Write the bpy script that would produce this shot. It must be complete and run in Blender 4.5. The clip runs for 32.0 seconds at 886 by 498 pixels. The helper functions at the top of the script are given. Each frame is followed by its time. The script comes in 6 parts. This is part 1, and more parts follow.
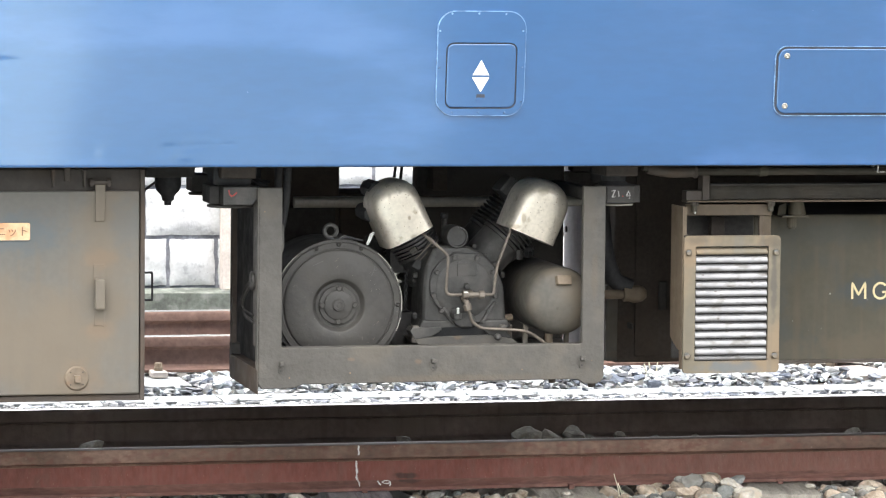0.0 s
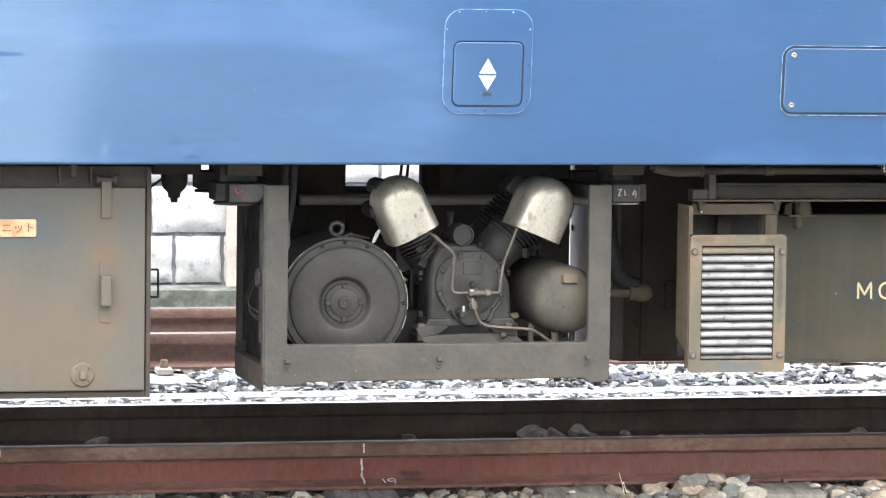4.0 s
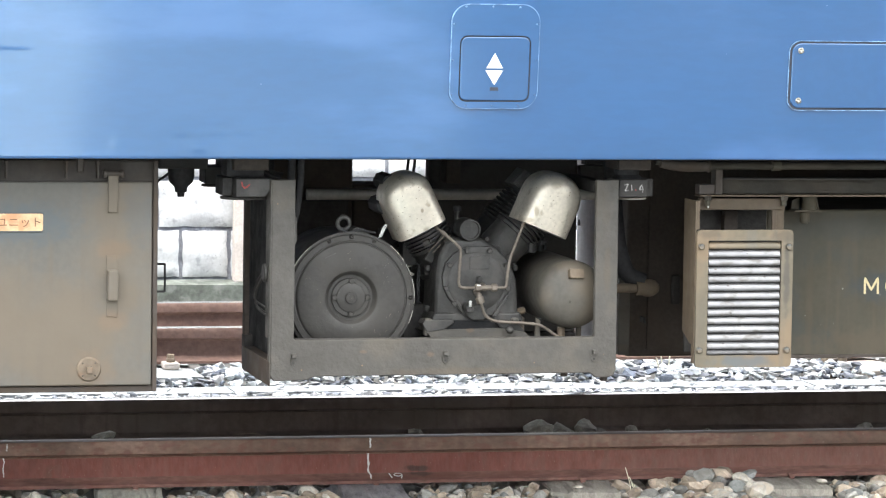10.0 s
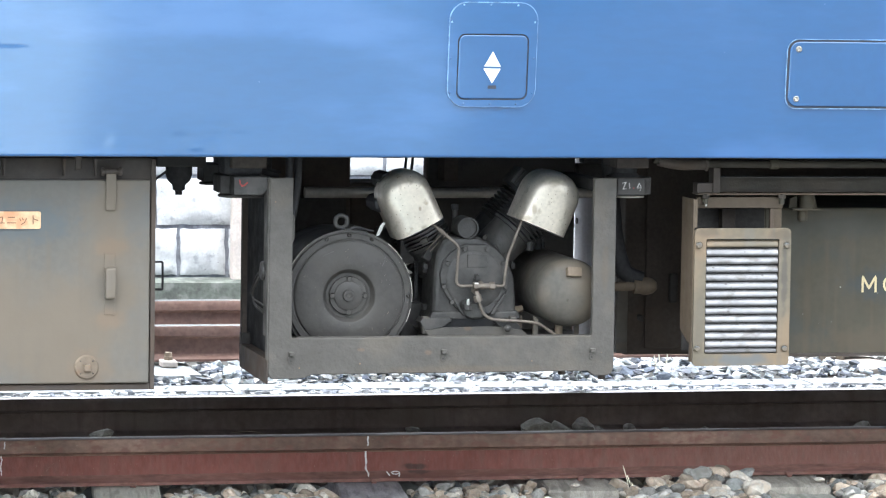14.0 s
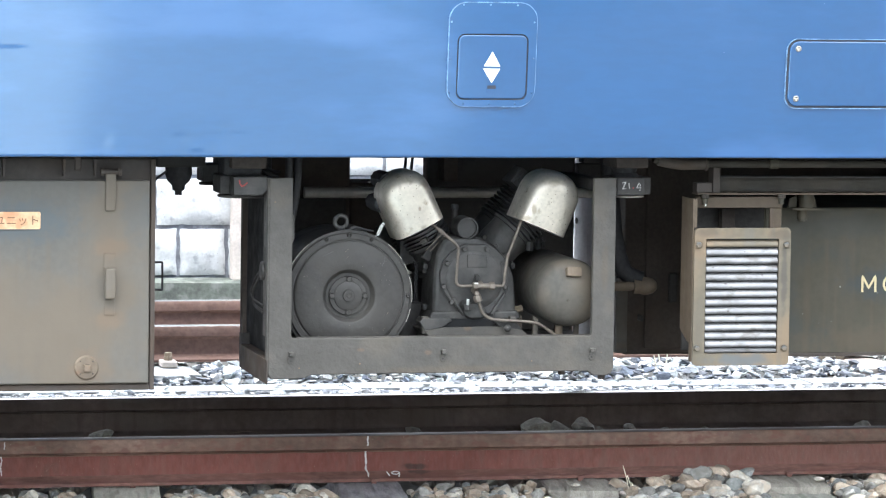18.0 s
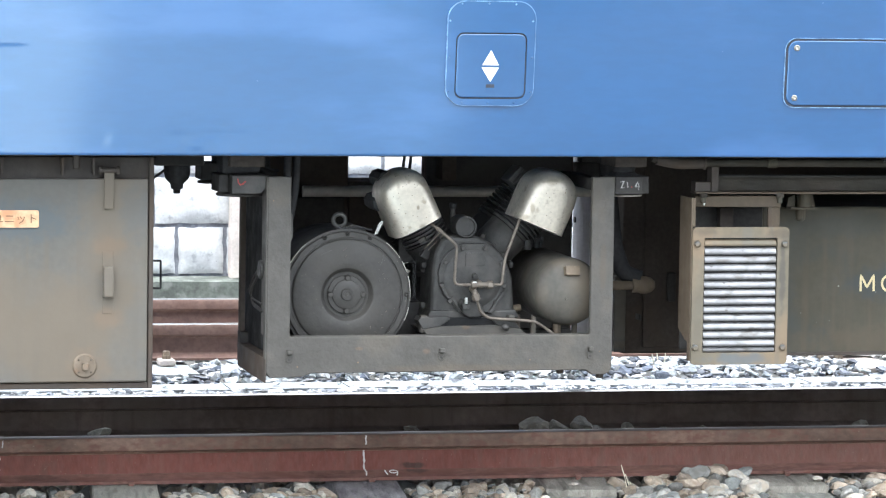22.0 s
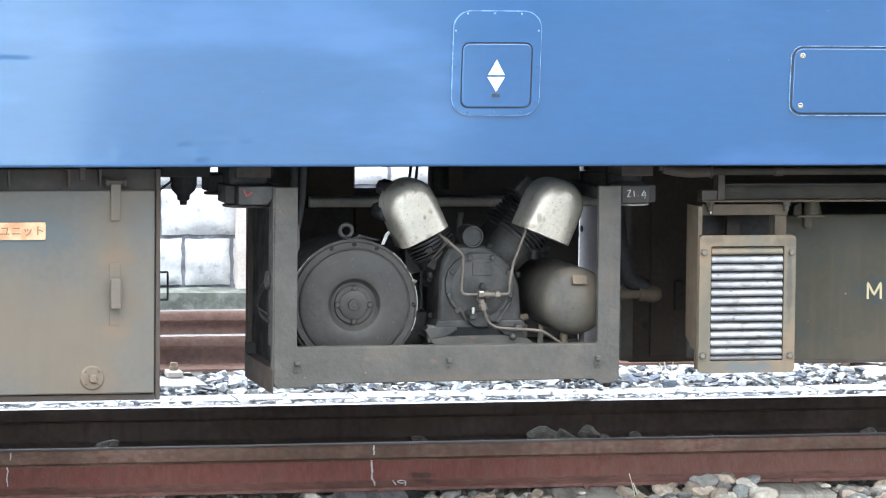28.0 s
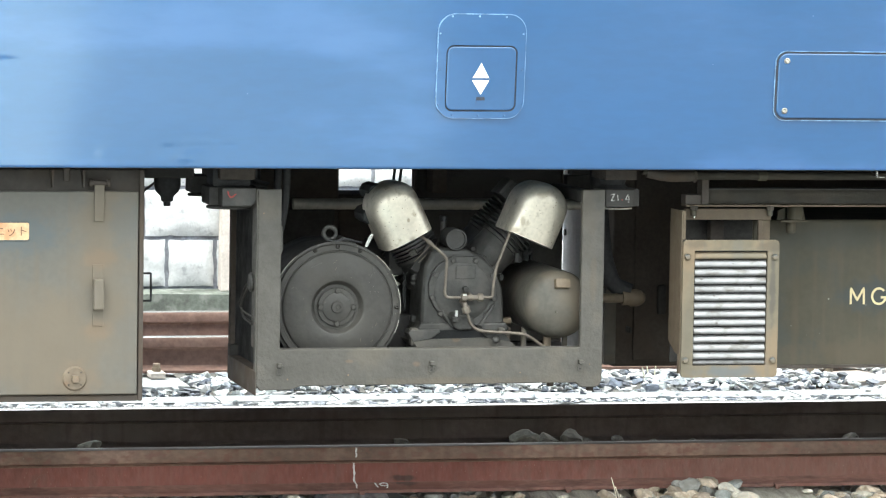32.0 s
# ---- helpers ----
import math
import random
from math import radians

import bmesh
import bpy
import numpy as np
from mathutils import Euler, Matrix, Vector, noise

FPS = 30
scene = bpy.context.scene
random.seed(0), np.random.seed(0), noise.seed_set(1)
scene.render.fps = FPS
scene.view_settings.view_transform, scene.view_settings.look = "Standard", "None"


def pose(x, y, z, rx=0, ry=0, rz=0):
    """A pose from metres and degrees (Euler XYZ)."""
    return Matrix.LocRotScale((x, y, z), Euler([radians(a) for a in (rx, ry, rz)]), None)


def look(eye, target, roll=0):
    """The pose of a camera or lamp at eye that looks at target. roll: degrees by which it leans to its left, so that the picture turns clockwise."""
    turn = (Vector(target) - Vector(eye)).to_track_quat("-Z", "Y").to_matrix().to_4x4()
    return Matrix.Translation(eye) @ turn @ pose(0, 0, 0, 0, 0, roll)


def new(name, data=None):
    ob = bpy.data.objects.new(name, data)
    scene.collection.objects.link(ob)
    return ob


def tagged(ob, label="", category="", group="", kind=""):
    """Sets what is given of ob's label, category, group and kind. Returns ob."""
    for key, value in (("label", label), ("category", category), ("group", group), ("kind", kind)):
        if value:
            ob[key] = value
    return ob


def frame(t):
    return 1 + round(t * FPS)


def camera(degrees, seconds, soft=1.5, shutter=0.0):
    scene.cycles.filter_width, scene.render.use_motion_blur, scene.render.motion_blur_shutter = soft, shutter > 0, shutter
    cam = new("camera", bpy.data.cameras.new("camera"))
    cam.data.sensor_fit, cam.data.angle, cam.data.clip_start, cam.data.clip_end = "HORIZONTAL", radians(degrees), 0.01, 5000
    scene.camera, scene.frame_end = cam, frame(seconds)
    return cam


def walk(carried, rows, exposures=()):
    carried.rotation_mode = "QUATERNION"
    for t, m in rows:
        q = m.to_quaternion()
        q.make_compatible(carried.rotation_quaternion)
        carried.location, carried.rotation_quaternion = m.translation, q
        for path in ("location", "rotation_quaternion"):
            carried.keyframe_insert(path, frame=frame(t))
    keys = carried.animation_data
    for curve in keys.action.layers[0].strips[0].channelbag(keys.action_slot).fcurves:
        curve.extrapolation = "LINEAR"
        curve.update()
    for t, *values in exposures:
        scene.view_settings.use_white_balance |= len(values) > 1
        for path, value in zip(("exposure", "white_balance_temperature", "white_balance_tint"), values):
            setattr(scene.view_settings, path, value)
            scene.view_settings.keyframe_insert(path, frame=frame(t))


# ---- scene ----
# The camera is held by hand, far off, and only turns: seconds, turn to the right, tilt down, lean, in degrees.
EXPOSURE = 1.55
EYE = (-2.6116, -12.3090, 1.6206)
TURNS = (
    (0.0, 12.9930, 4.3892, 0.5432),
    (0.5, 12.9764, 4.3924, 0.5683),
    (1.0, 12.9698, 4.3949, 0.6590),
    (1.5, 12.9426, 4.3980, 0.6069),
    (2.0, 12.9162, 4.4121, 0.5860),
    (2.5, 12.9188, 4.4053, 0.6594),
    (3.0, 12.9170, 4.4045, 0.6803),
    (3.5, 12.9151, 4.4104, 0.7267),
    (5.5, 12.8762, 4.4326, 0.8137),
    (6.0, 12.8503, 4.4392, 0.7447),
    (6.5, 12.8229, 4.4444, 0.7798),
    (7.0, 12.8265, 4.4475, 0.8180),
    (7.5, 12.8228, 4.4389, 0.8667),
    (8.0, 12.8278, 4.4335, 0.8292),
    (8.5, 12.8357, 4.4463, 0.8190),
    (9.0, 12.8360, 4.4714, 0.8246),
    (9.5, 12.8145, 4.4797, 0.7304),
    (10.0, 12.8023, 4.4991, 0.8249),
    (10.5, 12.8460, 4.4961, 0.8636),
    (11.0, 12.8374, 4.4869, 0.8067),
    (11.5, 12.8622, 4.4888, 0.8652),
    (12.0, 12.8641, 4.4788, 0.8885),
    (12.5, 12.8561, 4.4813, 0.8647),
    (13.0, 12.8471, 4.5125, 0.9088),
    (13.5, 12.8147, 4.5366, 0.8492),
    (14.0, 12.8361, 4.5267, 0.8663),
    (14.5, 12.8407, 4.5177, 0.8846),
    (16.5, 12.7998, 4.5301, 0.7459),
    (17.0, 12.8222, 4.5305, 0.8467),
    (17.5, 12.8302, 4.5205, 0.8349),
    (18.0, 12.8400, 4.5261, 0.8182),
    (18.5, 12.8415, 4.5332, 0.8700),
    (19.0, 12.8275, 4.5553, 0.8353),
    (19.5, 12.7994, 4.5814, 0.7614),
    (20.0, 12.7980, 4.5788, 0.8134),
    (20.5, 12.8242, 4.5610, 0.8524),
    (21.0, 12.8491, 4.5671, 0.8947),
    (21.5, 12.8466, 4.5510, 0.9172),
    (22.0, 12.8651, 4.5438, 0.8823),
    (22.5, 12.8658, 4.5623, 0.9253),
    (23.0, 12.8387, 4.5765, 0.8083),
    (23.5, 12.8299, 4.5805, 0.8599),
    (24.0, 12.8426, 4.5766, 0.9028),
    (24.5, 12.8399, 4.5696, 0.8641),
    (25.0, 12.8575, 4.5429, 0.8901),
    (25.5, 12.8495, 4.5169, 0.8752),
    (27.5, 12.8673, 4.5421, 0.8856),
    (28.0, 12.7604, 4.3960, 0.5511),
    (28.5, 12.7544, 4.4606, 0.8192),
    (29.0, 12.7883, 4.4585, 0.9505),
    (29.5, 12.8020, 4.4340, 0.8802),
    (30.0, 12.8398, 4.4139, 0.8502),
    (30.5, 12.9318, 4.3610, 1.0123),
    (31.0, 13.0117, 4.3334, 0.9545),
    (31.5, 13.0191, 4.3553, 0.9085),
    (32.0, 13.0095, 4.3501, 0.9195),
)
cam = camera(13.306, 32.0, soft=1.15)


def aim(turn, tilt, lean):
    a, b = radians(turn), radians(tilt)
    way = Vector((math.sin(a) * math.cos(b), math.cos(a) * math.cos(b), -math.sin(b)))
    return look(EYE, Vector(EYE) + way * 10, lean)


# the camera's own white balance drifts a little
BALANCE = ((0, 6950, 10), (3, 7000, 10), (6, 6650, 9), (9, 6900, 9), (12, 6400, 8), (17, 6300, 8), (25, 6300, 8), (28, 6250, 8), (30, 6550, 6), (31, 6500, 3), (32, 6800, 2))
walk(cam, [(t, aim(a, b, c)) for t, a, b, c in TURNS], [(t, EXPOSURE, k, tint) for t, k, tint in BALANCE])

# ---- light: a bright overcast day, the sun veiled high on the camera's side ----
world = bpy.data.worlds.new("overcast_sky")
scene.world = world
world.use_nodes = True
wn, wl = world.node_tree.nodes, world.node_tree.links
sky = wn.new("ShaderNodeTexSky")
sky.sky_type, sky.sun_disc = "NISHITA", False
sky.sun_elevation, sky.sun_rotation = radians(68), radians(-147)
sky.air_density, sky.dust_density, sky.ozone_density = 1.0, 6.0, 1.0
veil = wn.new("ShaderNodeMix")
veil.data_type = "RGBA"
veil.inputs[0].default_value = 0.72
wl.new(sky.outputs[0], veil.inputs[6])
# the cloud layer is about three times as bright overhead as at the horizon
way, rise, cloud = wn.new("ShaderNodeTexCoord"), wn.new("ShaderNodeSeparateXYZ"), wn.new("ShaderNodeMapRange")
for i, v in zip(("From Min", "From Max", "To Min", "To Max"), (0.0, 1.0, 0.5, 1.5)):
    cloud.inputs[i].default_value = v
grey = wn.new("ShaderNodeVectorMath")
grey.operation = "SCALE"
grey.inputs[0].default_value = (13.2, 13.9, 14.8)
wl.new(way.outputs["Generated"], rise.inputs[0])
wl.new(rise.outputs["Z"], cloud.inputs["Value"])
wl.new(cloud.outputs["Result"], grey.inputs["Scale"])
wl.new(grey.outputs[0], veil.inputs[7])
wl.new(veil.outputs[2], wn["Background"].inputs[0])
wn["Background"].inputs[1].default_value = 0.14

sun = new("sun", bpy.data.lights.new("sun", "SUN"))
sun.data.energy, sun.data.angle, sun.data.color = 0.6, radians(50), (1.0, 0.965, 0.91)
sun.matrix_world = look((-3.6, -5.6, 17.0), (0, 0, 0))


# ---- materials ----
def mat(name, col, rough=0.6, metal=0.0, var=0.2, scale=5.0, fine=70.0, stain=None, amount=0.5, sscale=4.0,
        bump=0.15, bscale=120.0, coat=0.0, rand=0.0, island=0.0, stretch=(1, 1, 1), streak=None, speck=None, spec=0.5):
    """A painted, rusty or mineral surface: broad and fine mottling, stains with soft edges, a fine relief."""
    m = bpy.data.materials.new(name)
    m.use_nodes = True
    n, l = m.node_tree.nodes, m.node_tree.links
    bsdf = n["Principled BSDF"]
    co = n.new("ShaderNodeTexCoord")
    mp = n.new("ShaderNodeMapping")
    mp.inputs["Scale"].default_value = stretch
    l.new(co.outputs["Object"], mp.inputs["Vector"])
    vec = mp.outputs["Vector"]
    info = None
    if rand:
        info = n.new("ShaderNodeObjectInfo")
        comb = n.new("ShaderNodeVectorMath")
        comb.operation = "MULTIPLY_ADD"
        l.new(info.outputs["Random"], comb.inputs[0])
        comb.inputs[1].default_value = (37.0, 71.0, 53.0)
        l.new(vec, comb.inputs[2])
        vec = comb.outputs[0]

    def tex(sc, detail=5.0, v=None):
        t = n.new("ShaderNodeTexNoise")
        t.inputs["Scale"].default_value, t.inputs["Detail"].default_value = sc, detail
        l.new(v or vec, t.inputs["Vector"])
        return t.outputs["Fac"]

    def ramp(src, a, b, lo=0.0, hi=1.0):
        r = n.new("ShaderNodeMapRange")
        r.interpolation_type = "SMOOTHSTEP"
        for i, x in zip(("From Min", "From Max", "To Min", "To Max"), (a, b, lo, hi)):
            r.inputs[i].default_value = x
        l.new(src, r.inputs["Value"])
        return r.outputs["Result"]

    def mul(colour, fac):
        x = n.new("ShaderNodeVectorMath")
        x.operation = "SCALE"
        l.new(colour, x.inputs[0])
        l.new(fac, x.inputs["Scale"])
        return x.outputs[0]

    def mix(fac, a, b):
        x = n.new("ShaderNodeMix")
        x.data_type = "RGBA"
        l.new(fac, x.inputs[0])
        l.new(a, x.inputs[6])
        if isinstance(b, tuple):
            x.inputs[7].default_value = (*b, 1)
        else:
            l.new(b, x.inputs[7])
        return x.outputs[2]

    rgb = n.new("ShaderNodeRGB")
    rgb.outputs[0].default_value = (*col, 1)
    c = mul(rgb.outputs[0], ramp(tex(scale), 0.3, 0.7, 1 - var, 1 + var))
    c = mul(c, ramp(tex(fine, 3.0), 0.3, 0.7, 1 - var * 0.5, 1 + var * 0.5))
    if rand:
        hue = n.new("ShaderNodeHueSaturation")
        l.new(ramp(info.outputs["Random"], 0, 1, 1 - rand, 1 + rand), hue.inputs["Value"])
        l.new(c, hue.inputs["Color"])
        c = hue.outputs[0]
    if island:
        geo = n.new("ShaderNodeNewGeometry")
        c = mul(c, ramp(geo.outputs["Random Per Island"], 0, 1, 1 - island, 1 + island))
    rg = None
    if stain:
        f = ramp(tex(sscale, 7.0), 0.62 - 0.3 * amount, 0.78 - 0.3 * amount, 0.0, min(1.0, 0.4 + amount))
        c = mix(f, c, stain)
        rg = f
    if streak:
        m2 = n.new("ShaderNodeMapping")
        m2.inputs["Scale"].default_value = (1.0, 1.0, 0.07)
        l.new(co.outputs["Object"], m2.inputs["Vector"])
        c = mix(ramp(tex(26.0, 4.0, m2.outputs["Vector"]), 0.5, 0.72, 0.0, 0.65), c, streak)
    if speck:
        v = n.new("ShaderNodeTexVoronoi")
        v.inputs["Scale"].default_value = speck[1]
        l.new(vec, v.inputs["Vector"])
        c = mix(ramp(v.outputs["Distance"], speck[2] * 0.6, speck[2], 0.8, 0.0), c, speck[0])
    l.new(c, bsdf.inputs["Base Color"])
    bsdf.inputs["Metallic"].default_value, bsdf.inputs["Specular IOR Level"].default_value = metal, spec
    l.new(ramp(tex(scale * 3), 0.3, 0.7, rough * 0.85, min(1.0, rough * 1.15)), bsdf.inputs["Roughness"])
    if coat:
        bsdf.inputs["Coat Weight"].default_value, bsdf.inputs["Coat Roughness"].default_value = coat, 0.11
        bsdf.inputs["Coat IOR"].default_value = 1.8
    if bump:
        b = n.new("ShaderNodeBump")
        b.inputs["Strength"].default_value, b.inputs["Distance"].default_value = bump, 0.004
        l.new(tex(bscale, 4.0), b.inputs["Height"])
        l.new(b.outputs[0], bsdf.inputs["Normal"])
    return m


BLUE = mat("blue_coach_paint", (0.0090, 0.077, 0.210), 0.38, var=0.06, scale=1.6, fine=30, bump=0.02, bscale=9, coat=1.0,
           stain=(0.036, 0.12, 0.3), amount=0.35, stretch=(0.45, 1, 1.6), sscale=2.2, speck=((0.3, 0.4, 0.6), 13.0, 0.016))
BLUE_PLATE = mat("blue_hatch_paint", (0.0090, 0.077, 0.210), 0.4, var=0.05, scale=3, fine=40, bump=0.03, bscale=30, coat=1.0)
SEAM = mat("dark_seam", (0.03, 0.035, 0.05), 0.8, var=0.3, bump=0)
WHITE = mat("white_marking_paint", (0.8, 0.8, 0.78), 0.5, var=0.05, bump=0.03)
CREAM = mat("cream_lettering", (0.66, 0.56, 0.33), 0.6, var=0.12, fine=120, bump=0.03)
# Pale colour that paints the edge highlights of hatch and cover plate.
EDGE_HIGHLIGHT = mat("pale_blue_highlight", (0.15, 0.27, 0.44), 0.6, var=0.5, scale=30, fine=200, bump=0.1)
CABINET = mat("grey_cabinet_paint", (0.112, 0.106, 0.094), 0.62, var=0.1, scale=2.5, fine=50, bump=0.08, bscale=60,
              stain=(0.132, 0.108, 0.08), amount=0.5, sscale=2.6, speck=((0.1, 0.103, 0.1), 3.1, 0.3), streak=(0.118, 0.1, 0.078))
PLUG = mat("rust_tinted_plug_paint", (0.15, 0.118, 0.086), 0.7, var=0.15, scale=20, bump=0.1, stain=(0.17, 0.11, 0.07), amount=0.45, sscale=24)
# Cabinet body above the door: the coach's shade is put into this base.
CABINET_SHADED = mat("shaded_cabinet_body", (0.044, 0.036, 0.031), 0.75, var=0.2, stain=(0.056, 0.042, 0.031), amount=0.5)
# Brown-grey, lowered as well for the shade under the coach's edge.
CABINET_DARK = mat("brown_grey_with_shade", (0.062, 0.05, 0.042), 0.7, var=0.15, stain=(0.078, 0.056, 0.04), amount=0.5)
FRAME = mat("dusty_grey_frame_paint", (0.07, 0.0655, 0.0585), 0.68, var=0.1, scale=7, fine=90, bump=0.7, bscale=60,
            stain=(0.09, 0.08, 0.066), amount=0.4, sscale=7, speck=((0.2, 0.13, 0.08), 14.0, 0.05))
MOTOR = mat("dark_grey_motor_paint", (0.038, 0.0355, 0.0325), 0.6, var=0.2, scale=6, fine=80, bump=0.4, bscale=60,
            stain=(0.044, 0.041, 0.036), amount=0.45, sscale=12, speck=((0.13, 0.12, 0.1), 46.0, 0.085))
IRON = mat("dusty_cast_iron", (0.043, 0.0415, 0.039), 0.56, var=0.32, scale=14, fine=80, bump=0.35, bscale=90,
           stain=(0.066, 0.061, 0.056), amount=0.42, sscale=14)
FIN = mat("black_cylinder_fins", (0.068, 0.066, 0.064), 0.5, var=0.2, bump=0.2, stain=(0.06, 0.055, 0.05), amount=0.3, sscale=15)
TANK = mat("grey_tank_paint", (0.092, 0.085, 0.072), 0.55, var=0.2, scale=9, bump=0.06, bscale=70, stain=(0.135, 0.114, 0.088),
           amount=0.55, sscale=6, speck=((0.2, 0.19, 0.17), 17.0, 0.05))
SILVER = mat("cream_silver_cover", (0.6, 0.55, 0.465), 0.36, metal=0.6, var=0.12, scale=10, fine=90, bump=0.1, bscale=45,
             stain=(0.27, 0.22, 0.15), amount=0.18, sscale=34, speck=((0.17, 0.12, 0.075), 75.0, 0.15))
PIPE = mat("dusty_copper_pipe", (0.17, 0.145, 0.12), 0.55, metal=0.3, var=0.2, scale=20, bump=0.1)
BRIGHT = mat("bright_steel", (0.6, 0.6, 0.58), 0.3, metal=0.9, var=0.15, scale=20, bump=0.05)
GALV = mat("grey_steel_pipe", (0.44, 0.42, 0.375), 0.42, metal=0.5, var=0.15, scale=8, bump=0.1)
DARK = mat("grimy_underframe", (0.05, 0.048, 0.047), 0.85, var=0.3, scale=4, bump=0.3, stain=(0.06, 0.057, 0.054), amount=0.5, spec=0.25)
BROWN = mat("brown_dusty_case", (0.062, 0.052, 0.046), 0.85, var=0.25, scale=3, bump=0.25, stain=(0.074, 0.058, 0.047), amount=0.5, spec=0.25)
# Near-black, darker than the other underframe colours.
NEAR_BLACK = mat("near_black_paint", (0.013, 0.0135, 0.0145), 0.8, var=0.3, scale=6, bump=0.3, stain=(0.024, 0.023, 0.022), amount=0.4, spec=0.25)
RUBBER = mat("black_rubber", (0.04, 0.04, 0.042), 0.7, var=0.3, bump=0.1, spec=0.2)
TAN = mat("tan_dusty_grille_paint", (0.142, 0.121, 0.086), 0.62, var=0.12, scale=5, fine=50, bump=0.1, bscale=60,
          stain=(0.19, 0.14, 0.09), amount=0.5, sscale=5, streak=(0.13, 0.12, 0.1))
# Browner and darker than the front plate's tan.
SIDE_TAN = mat("brown_sheet", (0.104, 0.078, 0.052), 0.7, var=0.15, scale=5, bump=0.1, bscale=60, streak=(0.095, 0.07, 0.05))
LOUVRE = mat("worn_aluminium_louvre", (0.24, 0.24, 0.247), 0.42, metal=0.4, var=0.15, scale=14, bump=0.1, bscale=50,
             stain=(0.12, 0.11, 0.1), amount=0.36, sscale=30, stretch=(0.6, 1, 1), speck=((0.07, 0.062, 0.056), 40.0, 0.14))
OLIVE = mat("olive_grey_case_paint", (0.068, 0.0605, 0.041), 0.66, var=0.1, scale=2.5, fine=40, bump=0.1, bscale=40,
            stain=(0.055, 0.058, 0.05), amount=0.45, sscale=3.5, streak=(0.088, 0.07, 0.046), speck=((0.3, 0.3, 0.25), 13.0, 0.05))
PLATE = mat("orange_name_plate", (0.72, 0.46, 0.27), 0.5, var=0.18, scale=20, fine=90, bump=0.1, stain=(0.55, 0.26, 0.13),
            amount=0.4, sscale=24)
BROWN_INK = mat("brown_plate_lettering", (0.16, 0.08, 0.04), 0.6, var=0.2, bump=0)
TAG = mat("tan_number_plate", (0.2, 0.155, 0.11), 0.55, var=0.15, scale=30, bump=0.15)
RED = mat("red_chalk", (0.3, 0.05, 0.045), 0.9, var=0.2, fine=200, bump=0)
FADED = mat("faded_white_paint", (0.085, 0.083, 0.08), 0.9, var=0.4, fine=300, bump=0.1)
FIGURE = mat("worn_white_figures", (0.3, 0.295, 0.28), 0.9, var=0.5, scale=90, fine=300, bump=0.1)
CHALK = mat("white_chalk", (0.75, 0.74, 0.72), 0.95, var=0.25, fine=300, bump=0.2)
RUST = mat("red_brown_rail_rust", (0.204, 0.078, 0.061), 0.82, var=0.16, scale=11, fine=50, bump=0.3, bscale=70,
           stain=(0.155, 0.078, 0.06), amount=0.4, sscale=11, stretch=(2.2, 1, 0.9), speck=((0.29, 0.19, 0.15), 30.0, 0.1), streak=(0.215, 0.108, 0.084))
RUST_HEAD = mat("brown_rail_head", (0.192, 0.12, 0.09), 0.7, var=0.3, scale=5, fine=60, bump=0.2, bscale=60,
                stain=(0.185, 0.088, 0.066), amount=0.42, sscale=42, stretch=(0.6, 1, 1), streak=(0.155, 0.08, 0.06), speck=((0.3, 0.22, 0.17), 40.0, 0.08))
# Rail under the coach: its shade is put into a darker base.
RAIL_SHADED = mat("shaded_rail", (0.128, 0.098, 0.085), 0.8, var=0.25, scale=3, fine=40, bump=0.3, bscale=60, stain=(0.125, 0.1, 0.085), amount=0.5, sscale=4, streak=(0.085, 0.062, 0.055))
DUSTY_FOOT = mat("dust_greyed_rail_foot", (0.215, 0.11, 0.088), 0.85, var=0.3, scale=14, fine=80, bump=0.3, bscale=70, stain=(0.18, 0.082, 0.064), amount=0.5, sscale=14, stretch=(0.5, 1, 1))
FAR_RUST = mat("pinkish_brown_rail_rust", (0.19, 0.115, 0.092), 0.8, var=0.25, scale=3, fine=50, bump=0.3, bscale=70, stain=(0.15, 0.085, 0.066), amount=0.45, sscale=4)
POLISHED = mat("polished_rail_top", (0.55, 0.54, 0.53), 0.22, metal=0.95, var=0.12, scale=4, bump=0.03, stretch=(0.2, 3, 1))
DULL_TOP = mat("dull_rail_top", (0.15, 0.12, 0.105), 0.5, metal=0.5, var=0.12, scale=4, bump=0.05, stretch=(0.2, 3, 1))
WOOD_DARK = mat("dark_weathered_sleeper", (0.36, 0.335, 0.29), 0.85, var=0.3, scale=4, fine=60, bump=0.8, bscale=60,
                stain=(0.2, 0.185, 0.16), amount=0.45, sscale=4, stretch=(6, 0.8, 3), rand=0.12)
WOOD = mat("weathered_grey_sleeper", (0.5, 0.49, 0.425), 0.9, var=0.22, scale=4, fine=60, bump=0.7, bscale=60,
           stain=(0.28, 0.26, 0.22), amount=0.45, sscale=4, stretch=(6, 0.8, 3), rand=0.12)
MOSS = mat("mossy_sleeper_end", (0.3, 0.295, 0.265), 0.95, var=0.25, scale=6, fine=70, bump=0.7, bscale=60,
           stain=(0.2, 0.21, 0.175), amount=0.45, sscale=7, stretch=(4, 1, 2))
TAR = mat("dark_creosoted_sleeper", (0.3, 0.285, 0.3), 0.7, var=0.4, scale=5, fine=60, bump=0.8, bscale=50,
          stain=(0.36, 0.35, 0.35), amount=0.5, sscale=7, stretch=(5, 0.9, 3))
BEAM = mat("brown_grey_beam_paint", (0.038, 0.033, 0.025), 0.7, var=0.2, scale=5, bump=0.2, stain=(0.062, 0.051, 0.039), amount=0.45)
def pebble(name, col, spread, stain, amount=0.4):
    return mat(name, col, 0.9, var=0.24, scale=2.6, fine=14, bump=0.5, bscale=11, rand=spread, stain=stain, amount=amount, sscale=3.5)


